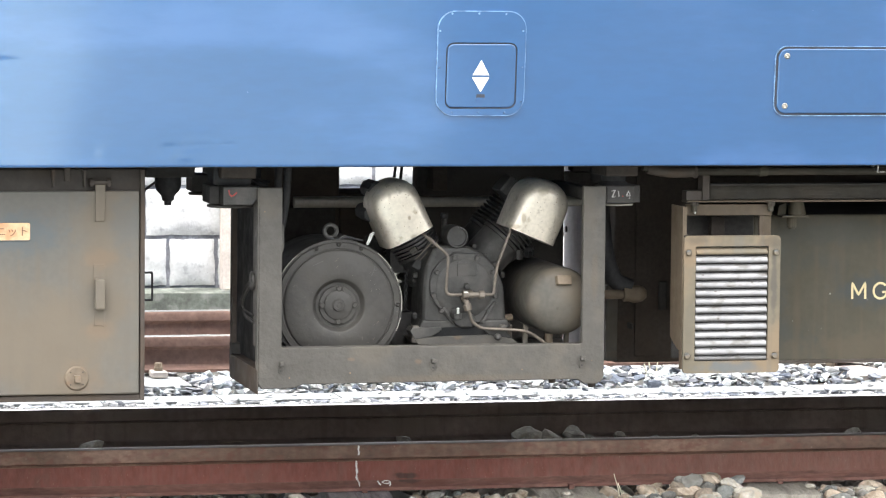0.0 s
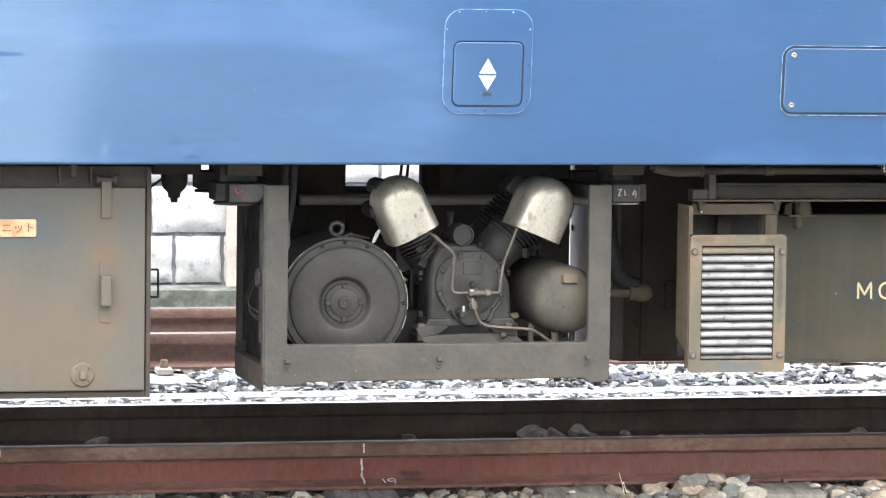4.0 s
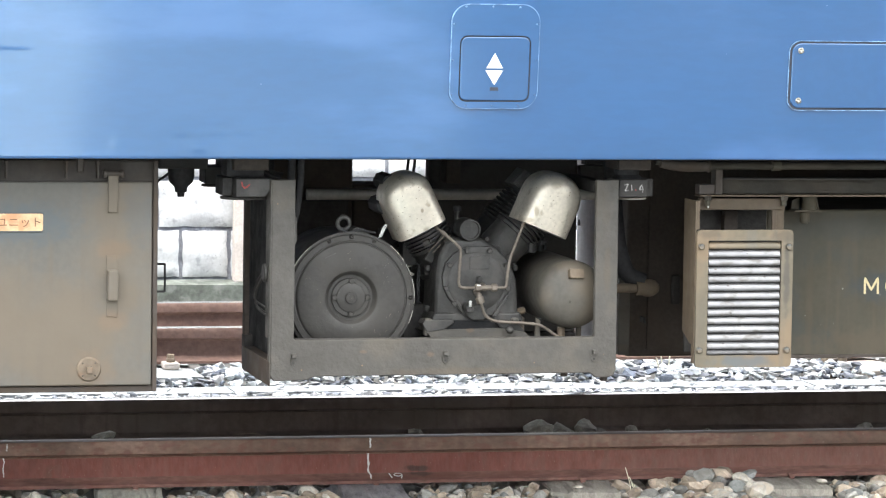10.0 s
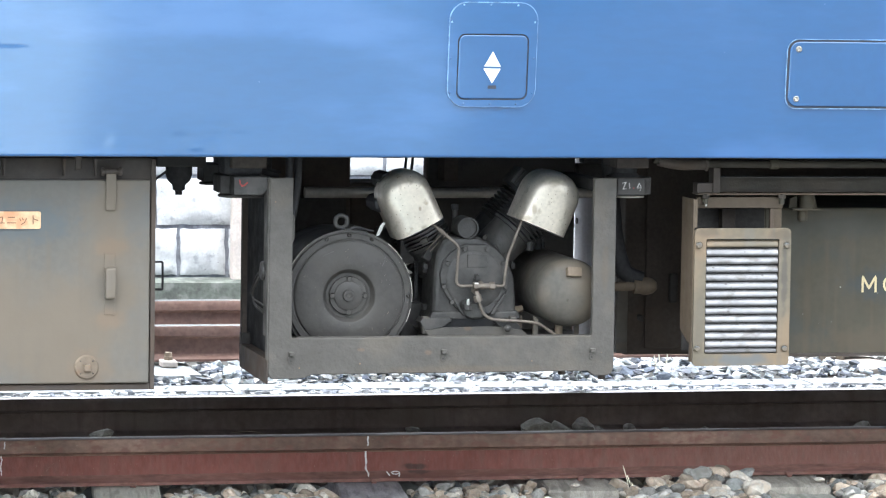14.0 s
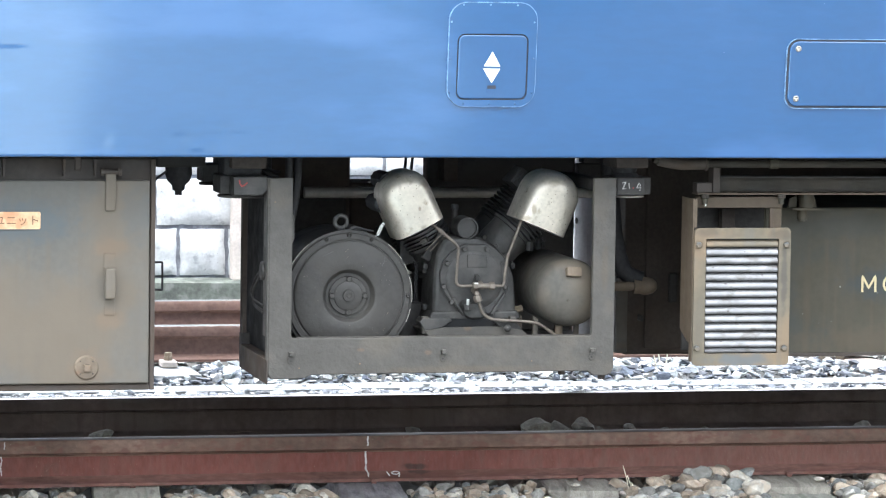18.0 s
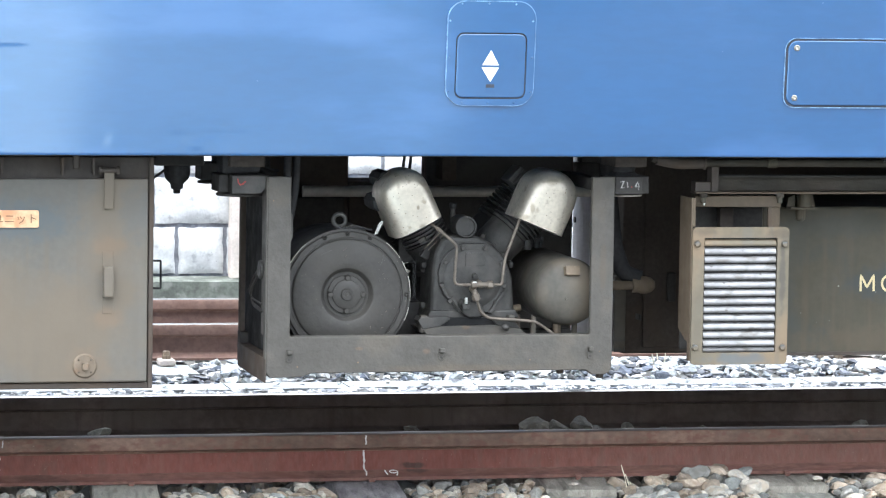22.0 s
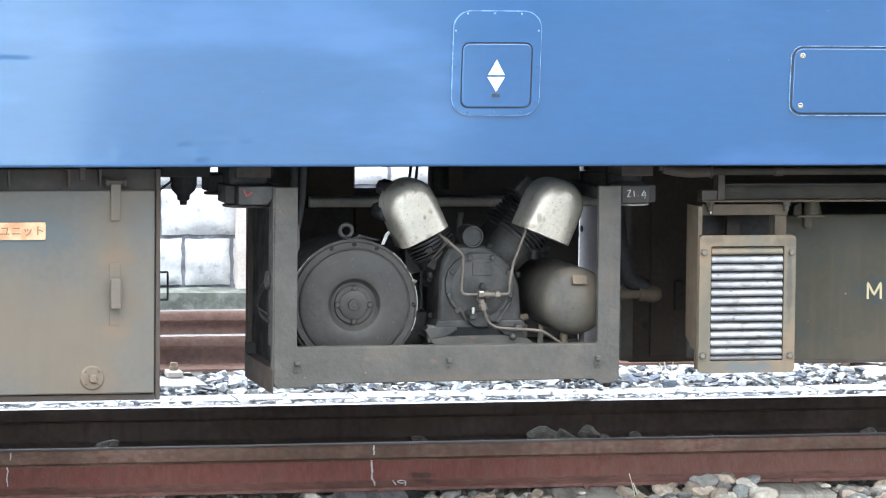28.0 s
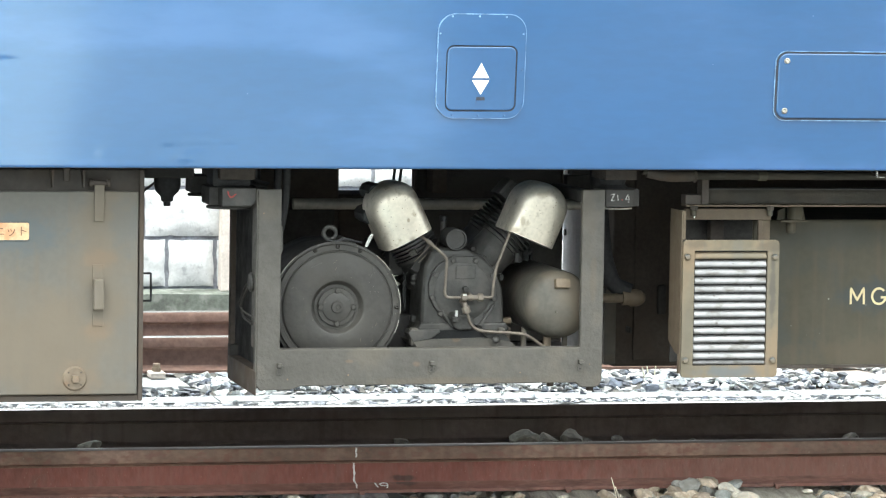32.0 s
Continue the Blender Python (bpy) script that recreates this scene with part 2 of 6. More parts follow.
# Darker than the other stones; used under the coach.
DIM_STONE = pebble("dark_stone", (0.22, 0.207, 0.18), 0.3, (0.21, 0.18, 0.145))
STONES = [
    pebble("grey_stone", (0.3, 0.292, 0.27), 0.5, (0.22, 0.21, 0.19)),
    pebble("tan_stone", (0.4, 0.33, 0.26), 0.4, (0.31, 0.235, 0.17)),
    pebble("blue_grey_stone", (0.24, 0.25, 0.24), 0.45, (0.34, 0.33, 0.3), 0.3),
    pebble("pale_stone", (0.52, 0.485, 0.42), 0.25, (0.44, 0.37, 0.29)),
]
FAR_STONES = [
    pebble("pale_grey_ballast", (0.47, 0.5, 0.52), 0.3, (0.32, 0.36, 0.4)),
    pebble("white_grey_ballast", (0.66, 0.69, 0.69), 0.15, (0.48, 0.5, 0.5)),
    pebble("dark_grey_ballast", (0.105, 0.12, 0.15), 0.5, (0.22, 0.25, 0.29)),
]
FAR_LOOSE = mat("grey_ballast_heap", (0.55, 0.55, 0.55), 0.9, var=0.25, scale=20, fine=150, bump=0.3, island=0.45)
NEAR_LOOSE = mat("brown_ballast_heap", (0.4, 0.37, 0.32), 0.9, var=0.25, scale=20, fine=150, bump=0.3, island=0.45)
FAR_DARK = mat("slate_ballast_heap", (0.2, 0.21, 0.235), 0.9, var=0.25, scale=20, fine=150, bump=0.3, island=0.5)
NEAR_TAN = mat("tan_ballast_heap", (0.47, 0.4, 0.33), 0.9, var=0.25, scale=20, fine=150, bump=0.3, island=0.35)
NEAR_GREY = mat("blue_grey_ballast_heap", (0.33, 0.34, 0.335), 0.9, var=0.25, scale=20, fine=150, bump=0.3, island=0.35)
GROUND = mat("gravelly_ground", (0.12, 0.116, 0.106), 0.95, var=0.25, scale=3, fine=60, bump=0.6, bscale=40,
             stain=(0.065, 0.063, 0.06), amount=0.5, sscale=0.55)
# Tints of two added slabs that show only as reflections.
MIRRORED_GREY = mat("grey_mirrored_slab", (0.25, 0.29, 0.295), 0.95, var=0.2, scale=2, fine=30, bump=0.6, bscale=40, stain=(0.2, 0.23, 0.235), amount=0.5, sscale=1.1)
MIRRORED_PALE = mat("pale_mirrored_slab", (0.56, 0.69, 0.72), 0.9, var=0.12, scale=1.2, fine=20, bump=0.4, bscale=30, stain=(0.5, 0.5, 0.48), amount=0.4, sscale=0.8)
CONCRETE = mat("pale_concrete", (0.37, 0.385, 0.39), 0.88, var=0.25, scale=12, fine=60, bump=0.8, bscale=60,
               stain=(0.3, 0.3, 0.295), amount=0.45, sscale=40, rand=0.06, speck=((0.12, 0.12, 0.12), 60.0, 0.26))
FOOTING = mat("mossy_dark_footing", (0.135, 0.15, 0.13), 0.95, var=0.3, scale=9, fine=50, bump=0.5, bscale=50,
              stain=(0.25, 0.26, 0.24), amount=0.3, sscale=14)
BLOCK = mat("pale_granite_block", (0.56, 0.572, 0.58), 0.88, var=0.12, scale=9, fine=70, bump=0.4, bscale=50, rand=0.05,
            stain=(0.25, 0.26, 0.275), amount=0.2, sscale=22, speck=((0.2, 0.21, 0.21), 40.0, 0.1))
MORTAR = mat("grey_wall_joint", (0.24, 0.25, 0.28), 0.95, var=0.3, scale=12, bump=0.4)
BACKDROP = mat("dark_backdrop", (0.05, 0.06, 0.04), 0.95, var=0.4, scale=0.4, fine=3, bump=0.5, bscale=2)
DADO = mat("dark_wall_base", (0.06, 0.058, 0.052), 0.8, var=0.2, scale=1.5, bump=0.2)
PALE_PANEL = mat("pale_blue_mirrored_panel", (0.66, 0.78, 0.84), 0.5, var=0.05, bump=0.03)
LILAC = mat("pale_lilac_grey_paint", (0.5, 0.485, 0.5), 0.6, var=0.1, scale=3, bump=0.05)
PINKISH = mat("pinkish_concrete", (0.6, 0.54, 0.49), 0.9, var=0.15, scale=6, bump=0.2, stain=(0.45, 0.4, 0.36), amount=0.35)
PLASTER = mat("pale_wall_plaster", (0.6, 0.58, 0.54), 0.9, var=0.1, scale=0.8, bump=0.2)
STRAW = mat("dry_grass", (0.7, 0.66, 0.52), 0.9, var=0.2, bump=0)


def patch(m, origin, spots):
    """Worn or repainted spots with soft, uneven edges: place x, z; half width, half height; colour; cover."""
    n, l = m.node_tree.nodes, m.node_tree.links
    base = n["Principled BSDF"].inputs["Base Color"]
    co, rag = n.new("ShaderNodeTexCoord"), n.new("ShaderNodeTexNoise")
    rag.inputs["Scale"].default_value, rag.inputs["Detail"].default_value = 28.0, 6.0
    l.new(co.outputs["Object"], rag.inputs["Vector"])
    for x, z, w, h, colour, cover in spots:
        off = n.new("ShaderNodeVectorMath")
        off.operation = "SUBTRACT"
        off.inputs[1].default_value = (x - origin[0], 0, z - origin[2])
        l.new(co.outputs["Object"], off.inputs[0])
        fit = n.new("ShaderNodeVectorMath")
        fit.operation = "MULTIPLY"
        fit.inputs[1].default_value = (1 / w, 0, 1 / h)
        l.new(off.outputs[0], fit.inputs[0])
        far = n.new("ShaderNodeVectorMath")
        far.operation = "LENGTH"
        l.new(fit.outputs[0], far.inputs[0])
        add = n.new("ShaderNodeMath")
        add.operation = "MULTIPLY_ADD"
        add.inputs[1].default_value = 1.6
        l.new(rag.outputs["Fac"], add.inputs[0])
        l.new(far.outputs["Value"], add.inputs[2])
        ramp = n.new("ShaderNodeMapRange")
        ramp.interpolation_type = "SMOOTHSTEP"
        for i, v in zip(("From Min", "From Max", "To Min", "To Max"), (1.2, 2.0, cover, 0.0)):
            ramp.inputs[i].default_value = v
        l.new(add.outputs[0], ramp.inputs["Value"])
        mix = n.new("ShaderNodeMix")
        mix.data_type = "RGBA"
        l.new(ramp.outputs["Result"], mix.inputs[0])
        l.new(base.links[0].from_socket, mix.inputs[6])
        mix.inputs[7].default_value = (*colour, 1)
        l.new(mix.outputs[2], base)


RUST_TINT = (0.16, 0.115, 0.078)
patch(CABINET, (-1.7, -0.5, 0.255), (
    (-1.30, 0.775, 0.17, 0.075, (0.083, 0.096, 0.103), 0.85), (-0.955, 0.80, 0.05, 0.11, (0.09, 0.1, 0.103), 0.4), (-1.3, 0.50, 0.24, 0.15, (0.138, 0.114, 0.086), 0.55),
    (-1.035, 0.695, 0.06, 0.035, RUST_TINT, 0.7), (-1.035, 0.475, 0.05, 0.035, RUST_TINT, 0.7), (-1.10, 0.328, 0.07, 0.06, RUST_TINT, 0.5), (-0.95, 0.45, 0.04, 0.12, (0.095, 0.1, 0.098), 0.25)))
patch(RUST, (0, 0.0325, -0.153), ((-0.35, -0.09, 1.1, 0.09, (0.225, 0.066, 0.053), 0.3), (1.5, -0.09, 0.9, 0.09, (0.17, 0.102, 0.08), 0.4), (0.117, -0.112, 0.045, 0.012, (0.05, 0.033, 0.03), 0.8),))
patch(DUSTY_FOOT, (0, 0.0325, -0.153), ((0.117, -0.128, 0.045, 0.008, (0.06, 0.042, 0.038), 0.7),))
patch(TAN, (0.97, -0.75, 0.318), (
    (0.97, 0.335, 0.11, 0.022, (0.1, 0.116, 0.126), 0.8), (1.107, 0.60, 0.012, 0.13, (0.065, 0.06, 0.053), 0.7), (0.83, 0.45, 0.02, 0.1, (0.11, 0.1, 0.08), 0.5), (1.10, 0.735, 0.04, 0.025, (0.085, 0.07, 0.052), 0.6),
    (0.85, 0.74, 0.04, 0.02, (0.08, 0.068, 0.052), 0.5)))
patch(OLIVE, (1.9, -0.3, 0.316), (
    (1.55, 0.545, 0.14, 0.06, (0.043, 0.052, 0.055), 0.75), (1.20, 0.45, 0.06, 0.2, (0.048, 0.054, 0.05), 0.6), (1.7, 0.36, 0.5, 0.06, (0.085, 0.068, 0.045), 0.7), (1.4, 0.74, 0.25, 0.05, (0.05, 0.053, 0.046), 0.6)))
patch(MOTOR, (-0.2668, -0.5, 0.342), (
    (-0.33, 0.62, 0.05, 0.03, (0.048, 0.043, 0.037), 0.5), (-0.19, 0.47, 0.03, 0.05, (0.046, 0.042, 0.037), 0.5), (-0.20, 0.60, 0.03, 0.02, (0.05, 0.046, 0.04), 0.4)))
patch(SILVER, (0.17, -0.45, 0.342), (
    (0.325, 0.80, 0.008, 0.02, (0.22, 0.17, 0.11), 0.6), (-0.045, 0.805, 0.006, 0.008, (0.2, 0.15, 0.1), 0.7), (-0.03, 0.745, 0.012, 0.012, (0.26, 0.21, 0.15), 0.6), (0.39, 0.885, 0.02, 0.012, (0.28, 0.23, 0.16), 0.5),
    (0.03, 0.83, 0.015, 0.012, (0.3, 0.25, 0.18), 0.6), (0.30, 0.775, 0.02, 0.01, (0.22, 0.17, 0.11), 0.6), (-0.02, 0.885, 0.03, 0.012, (0.3, 0.26, 0.19), 0.5)))
patch(FRAME, (0.01, -0.58, 0.285), (
    (-0.035, 0.365, 0.014, 0.008, (0.115, 0.083, 0.058), 0.7), (-0.25, 0.375, 0.012, 0.006, (0.14, 0.1, 0.07), 0.6), (0.1, 0.31, 0.3, 0.015, (0.1, 0.08, 0.058), 0.5), (0.53, 0.62, 0.012, 0.1, (0.09, 0.074, 0.056), 0.5)))

# ---- mesh helpers; all places are given in the world ----
ORIGIN = {}


def thing(name, place, label, category, group="", kind=""):
    ob = new(name)
    ob.empty_display_size = 0.05
    ob.location = place
    ORIGIN[ob.name] = Vector(place)
    return tagged(ob, label, category, group, kind)


def part(name, bm, material, parent, label="", smooth=None):
    """Links bm as one mesh under a thing or a part."""
    me = bpy.data.meshes.new(name)
    o = ORIGIN[parent.name]
    bmesh.ops.translate(bm, verts=bm.verts, vec=-o)
    bmesh.ops.recalc_face_normals(bm, faces=bm.faces)
    if smooth is not None:
        for f in bm.faces:
            f.smooth = True
        for e in bm.edges:
            if len(e.link_faces) == 2 and e.calc_face_angle(0) > radians(smooth):
                e.smooth = False
    bm.to_mesh(me)
    bm.free()
    for m in material if isinstance(material, list) else [material]:
        me.materials.append(m)
    ob = new(name, me)
    ob.parent = parent
    ORIGIN[ob.name] = o
    if label:
        ob["label"] = label
    return ob


def solo(name, bm, material, place, label, category, group="", kind="", smooth=None):
    """One mesh that is a thing of its own."""
    o = Vector(place)
    me = bpy.data.meshes.new(name)
    bmesh.ops.translate(bm, verts=bm.verts, vec=-o)
    bmesh.ops.recalc_face_normals(bm, faces=bm.faces)
    if smooth is not None:
        for f in bm.faces:
            f.smooth = True
        for e in bm.edges:
            if len(e.link_faces) == 2 and e.calc_face_angle(0) > radians(smooth):
                e.smooth = False
    bm.to_mesh(me)
    bm.free()
    for m in material if isinstance(material, list) else [material]:
        me.materials.append(m)
    ob = new(name, me)
    ob.location = o
    ORIGIN[ob.name] = o
    return tagged(ob, label, category, group, kind)


def same(name, me, parent, place, label="", turn=None):
    """A further part on a shared mesh."""
    ob = new(name, me)
    ob.parent = parent
    ob.location = Vector(place) - ORIGIN[parent.name]
    if turn:
        ob.rotation_euler = turn
    if label:
        ob["label"] = label
    return ob


def bevelled(bm, width, seg=2, angle=30):
    if width:
        edges = [e for e in bm.edges if len(e.link_faces) == 2 and e.calc_face_angle(0) > radians(angle)]
        bmesh.ops.bevel(bm, geom=edges, offset=width, segments=seg, profile=0.5, affect="EDGES", clamp_overlap=True)
    return bm


def box(x0, x1, y0, y1, z0, z1, bevel=0.003, bm=None):
    b = bmesh.new()
    bmesh.ops.create_cube(b, size=1)
    for v in b.verts:
        v.co = Vector((x0 + (v.co.x + 0.5) * (x1 - x0), y0 + (v.co.y + 0.5) * (y1 - y0), z0 + (v.co.z + 0.5) * (z1 - z0)))
    bevelled(b, bevel)
    return join(bm, b)


def join(bm, b):
    if bm is None:
        return b
    tmp = bpy.data.meshes.new("tmp")
    b.to_mesh(tmp)
    b.free()
    bm.from_mesh(tmp)
    bpy.data.meshes.remove(tmp)
    return bm


def rod(a, b, r, r2=None, seg=20, bevel=0.0, bm=None):
    """A round bar from a to b."""
    a, b = Vector(a), Vector(b)
    m = bmesh.new()
    bmesh.ops.create_cone(m, cap_ends=True, segments=seg, radius1=r, radius2=r if r2 is None else r2, depth=(b - a).length)
    bevelled(m, bevel, 2, 50)
    q = (b - a).to_track_quat("Z", "Y").to_matrix().to_4x4()
    bmesh.ops.transform(m, matrix=Matrix.Translation((a + b) / 2) @ q, verts=m.verts)
    return join(bm, m)


def tube(points, r, seg=10, steps=6, bm=None):
    """A bent pipe through the points, with rounded bends."""
    pts = [Vector(p) for p in points]
    path = [pts[0]]
    for a, b, c in zip(pts, pts[1:], pts[2:]):
        d = min((a - b).length, (c - b).length) * 0.45
        p, q = b + (a - b).normalized() * d, b + (c - b).normalized() * d
        for i in range(steps + 1):
            t = i / steps
            path.append(p * (1 - t) ** 2 + b * 2 * t * (1 - t) + q * t * t)
    path.append(pts[-1])
    m = bmesh.new()
    rings, side = [], None
    for i, p in enumerate(path):
        d = (path[min(i + 1, len(path) - 1)] - path[max(i - 1, 0)]).normalized()
        if side is None:
            side = d.orthogonal().normalized()
        side = (side - d * side.dot(d)).normalized()
        up = d.cross(side)
        rings.append([m.verts.new(p + (side * math.cos(k) + up * math.sin(k)) * r) for k in [2 * math.pi * j / seg for j in range(seg)]])
    for a, b in zip(rings, rings[1:]):
        for j in range(seg):
            m.faces.new((a[j], a[(j + 1) % seg], b[(j + 1) % seg], b[j]))
    m.faces.new(rings[0][::-1])
    m.faces.new(rings[-1])
    return join(bm, m)


def lathe(profile, centre, axis=(0, -1, 0), seg=48, bm=None):
    """Turns (radius, height along axis) round the axis through centre."""
    m = bmesh.new()
    rings = []
    for r, h in profile:
        if r < 1e-6:
            rings.append([m.verts.new((0, 0, h))])
        else:
            rings.append([m.verts.new((r * math.cos(2 * math.pi * j / seg), r * math.sin(2 * math.pi * j / seg), h)) for j in range(seg)])
    for a, b in zip(rings, rings[1:]):
        for j in range(seg):
            k = (j + 1) % seg
            if len(a) == 1 and len(b) == 1:
                continue
            if len(a) == 1:
                m.faces.new((a[0], b[j], b[k]))
            elif len(b) == 1:
                m.faces.new((a[j], a[k], b[0]))
            else:
                m.faces.new((a[j], a[k], b[k], b[j]))
    q = Vector(axis).to_track_quat("Z", "Y").to_matrix().to_4x4()
    bmesh.ops.transform(m, matrix=Matrix.Translation(centre) @ q, verts=m.verts)
    return join(bm, m)


def slab(outline, y0, y1, bevel=0.0, seg=2, bm=None, angle=30):
    """An outline in (x, z) given a depth from y0 (front) to y1."""
    m = bmesh.new()
    f = m.faces.new([m.verts.new((x, y0, z)) for x, z in outline])
    g = bmesh.ops.extrude_face_region(m, geom=[f])
    bmesh.ops.translate(m, verts=[v for v in g["geom"] if isinstance(v, bmesh.types.BMVert)], vec=(0, y1 - y0, 0))
    if bevel:
        front = [e for e in m.edges if all(abs(v.co.y - y0) < 1e-6 for v in e.verts)]
        bmesh.ops.bevel(m, geom=front, offset=bevel, segments=seg, profile=0.5, affect="EDGES", clamp_overlap=True)
    return join(bm, m)


def round_rect(x0, x1, z0, z1, r, n=6):
    pts = []
    for cx, cz, a in ((x1 - r, z1 - r, 0), (x0 + r, z1 - r, 90), (x0 + r, z0 + r, 180), (x1 - r, z0 + r, 270)):
        pts += [(cx + r * math.cos(radians(a + 90 * i / n)), cz + r * math.sin(radians(a + 90 * i / n))) for i in range(n + 1)]
    return pts


def ring_plate(outer, inner, y0, y1, bevel=0.0):
    """A flat plate with a hole; both outlines have equally many points."""
    m = bmesh.new()
    rows = [[m.verts.new((x, y, z)) for x, z in o] for o, y in ((outer, y1), (outer, y0), (inner, y0), (inner, y1))]
    k = len(outer)
    for a, b in zip(rows, rows[1:] + rows[:1]):
        for j in range(k):
            m.faces.new((a[j], a[(j + 1) % k], b[(j + 1) % k], b[j]))
    if bevel:
        edges = [e for e in m.edges if all(abs(v.co.y - y0) < 1e-6 for v in e.verts) and abs(e.calc_face_angle(0)) > 0.5]
        bmesh.ops.bevel(m, geom=edges, offset=bevel, segments=2, profile=0.5, affect="EDGES", clamp_overlap=True)
    return m


BOLTS = {}


def bolt(parent, place, r, material, kind="hex", name="bolt", label="", axis="front"):
    """A bolt head on a shared mesh; it faces the camera's side, or down."""
    key = (round(r, 4), material.name, kind)
    if key not in BOLTS:
        if kind == "hex":
            b = lathe([(r * 1.25, 0), (r * 1.25, r * 0.25)], (0, 0, 0), seg=20)
            b = join(b, lathe([(0, r * 0.95), (r * 0.85, r * 0.95), (r, r * 0.8), (r, 0.0)], (0, 0, 0), seg=6))
        elif kind == "dome":
            b = lathe([(0, r * 0.6), (r * 0.5, r * 0.52), (r * 0.85, r * 0.3), (r, 0)], (0, 0, 0), seg=16)
        else:
            b = lathe([(0, r * 0.35), (r * 0.6, r * 0.35), (r, 0.12 * r), (r, 0)], (0, 0, 0), seg=16)
            b = join(b, box(-r * 0.8, r * 0.8, -r * 0.42, -r * 0.3, -r * 0.1, r * 0.1, 0))
        me = bpy.data.meshes.new(name)
        for f in b.faces:
            f.smooth = kind != "hex"
        b.to_mesh(me)
        b.free()
        me.materials.append(material)
        BOLTS[key] = me
    return same(name, BOLTS[key], parent, place, label, (radians(90), 0, 0) if axis == "down" else None)


def lettering(text, height, place, material, parent, name="lettering", label="", lean=0.0, spacing=1.0, thick=0.0006, bold=0.0):
    """Words set upright in the built-in font on a face that looks to the front; place is the lower left corner."""
    cu = bpy.data.curves.new(name, "FONT")
    cu.body, cu.size, cu.extrude, cu.space_character, cu.offset = text, 1.0, 0.0, spacing, bold
    tmp = bpy.data.objects.new("tmp", cu)
    scene.collection.objects.link(tmp)
    me = bpy.data.meshes.new_from_object(tmp.evaluated_get(bpy.context.evaluated_depsgraph_get()))
    bpy.data.objects.remove(tmp)
    xs, ys = [v.co.x for v in me.vertices], [v.co.y for v in me.vertices]
    if not xs:
        return None
    k = height / (max(ys) - min(ys))
    x0, y0 = min(xs), min(ys)
    for v in me.vertices:
        v.co = Vector(((v.co.x - x0) * k, 0, (v.co.y - y0) * k))
    bm = bmesh.new()
    bm.from_mesh(me)
    bpy.data.meshes.remove(me)
    bmesh.ops.translate(bm, verts=bm.verts, vec=place)
    g = bmesh.ops.extrude_face_region(bm, geom=bm.faces[:])
    bmesh.ops.translate(bm, verts=[v for v in g["geom"] if isinstance(v, bmesh.types.BMVert)], vec=(0, -thick, 0))
    return part(name, bm, material, parent, label)


def stroke(points, width, y, material, parent, name, label="", rough=0.25, seed=3, plane=None):
    """A hand-drawn line: a thin uneven ribbon on the face at y, or on a plane (y, z, dy, dz) on which the second number climbs."""
    y0, z0, uy, uz = plane or (y, 0.0, 0.0, 1.0)
    out = Vector((0, -uz, uy)) * 0.0012
    rnd = random.Random(seed)
    pts = []
    for (x0, s0), (x1, s1) in zip(points, points[1:]):
        n = max(2, int(math.hypot(x1 - x0, s1 - s0) / (width * 0.7)))
        pts += [(x0 + (x1 - x0) * i / n, s0 + (s1 - s0) * i / n) for i in range(n)]
    pts.append(points[-1])
    bm = bmesh.new()
    last = None
    for i, (x, s) in enumerate(pts):
        xa, sa = pts[max(i - 1, 0)]
        xb, sb = pts[min(i + 1, len(pts) - 1)]
        dx, ds = xb - xa, sb - sa
        k = width * 0.5 / max(1e-9, math.hypot(dx, ds))
        side = Vector((-ds * k, dx * uy * k, dx * uz * k))
        p = Vector((x, y0 + s * uy, z0 + s * uz))
        a, b = side * (1 + rnd.uniform(-rough, rough)), side * (1 + rnd.uniform(-rough, rough))
        now = [bm.verts.new(p + a), bm.verts.new(p + a + out), bm.verts.new(p - b + out), bm.verts.new(p - b)]
        if last:
            for k in range(4):
                bm.faces.new((last[k], last[(k + 1) % 4], now[(k + 1) % 4], now[k]))
        else:
            bm.faces.new(now)
        last = now
    bm.faces.new(last[::-1])
    return part(name, bm, material, parent, label)


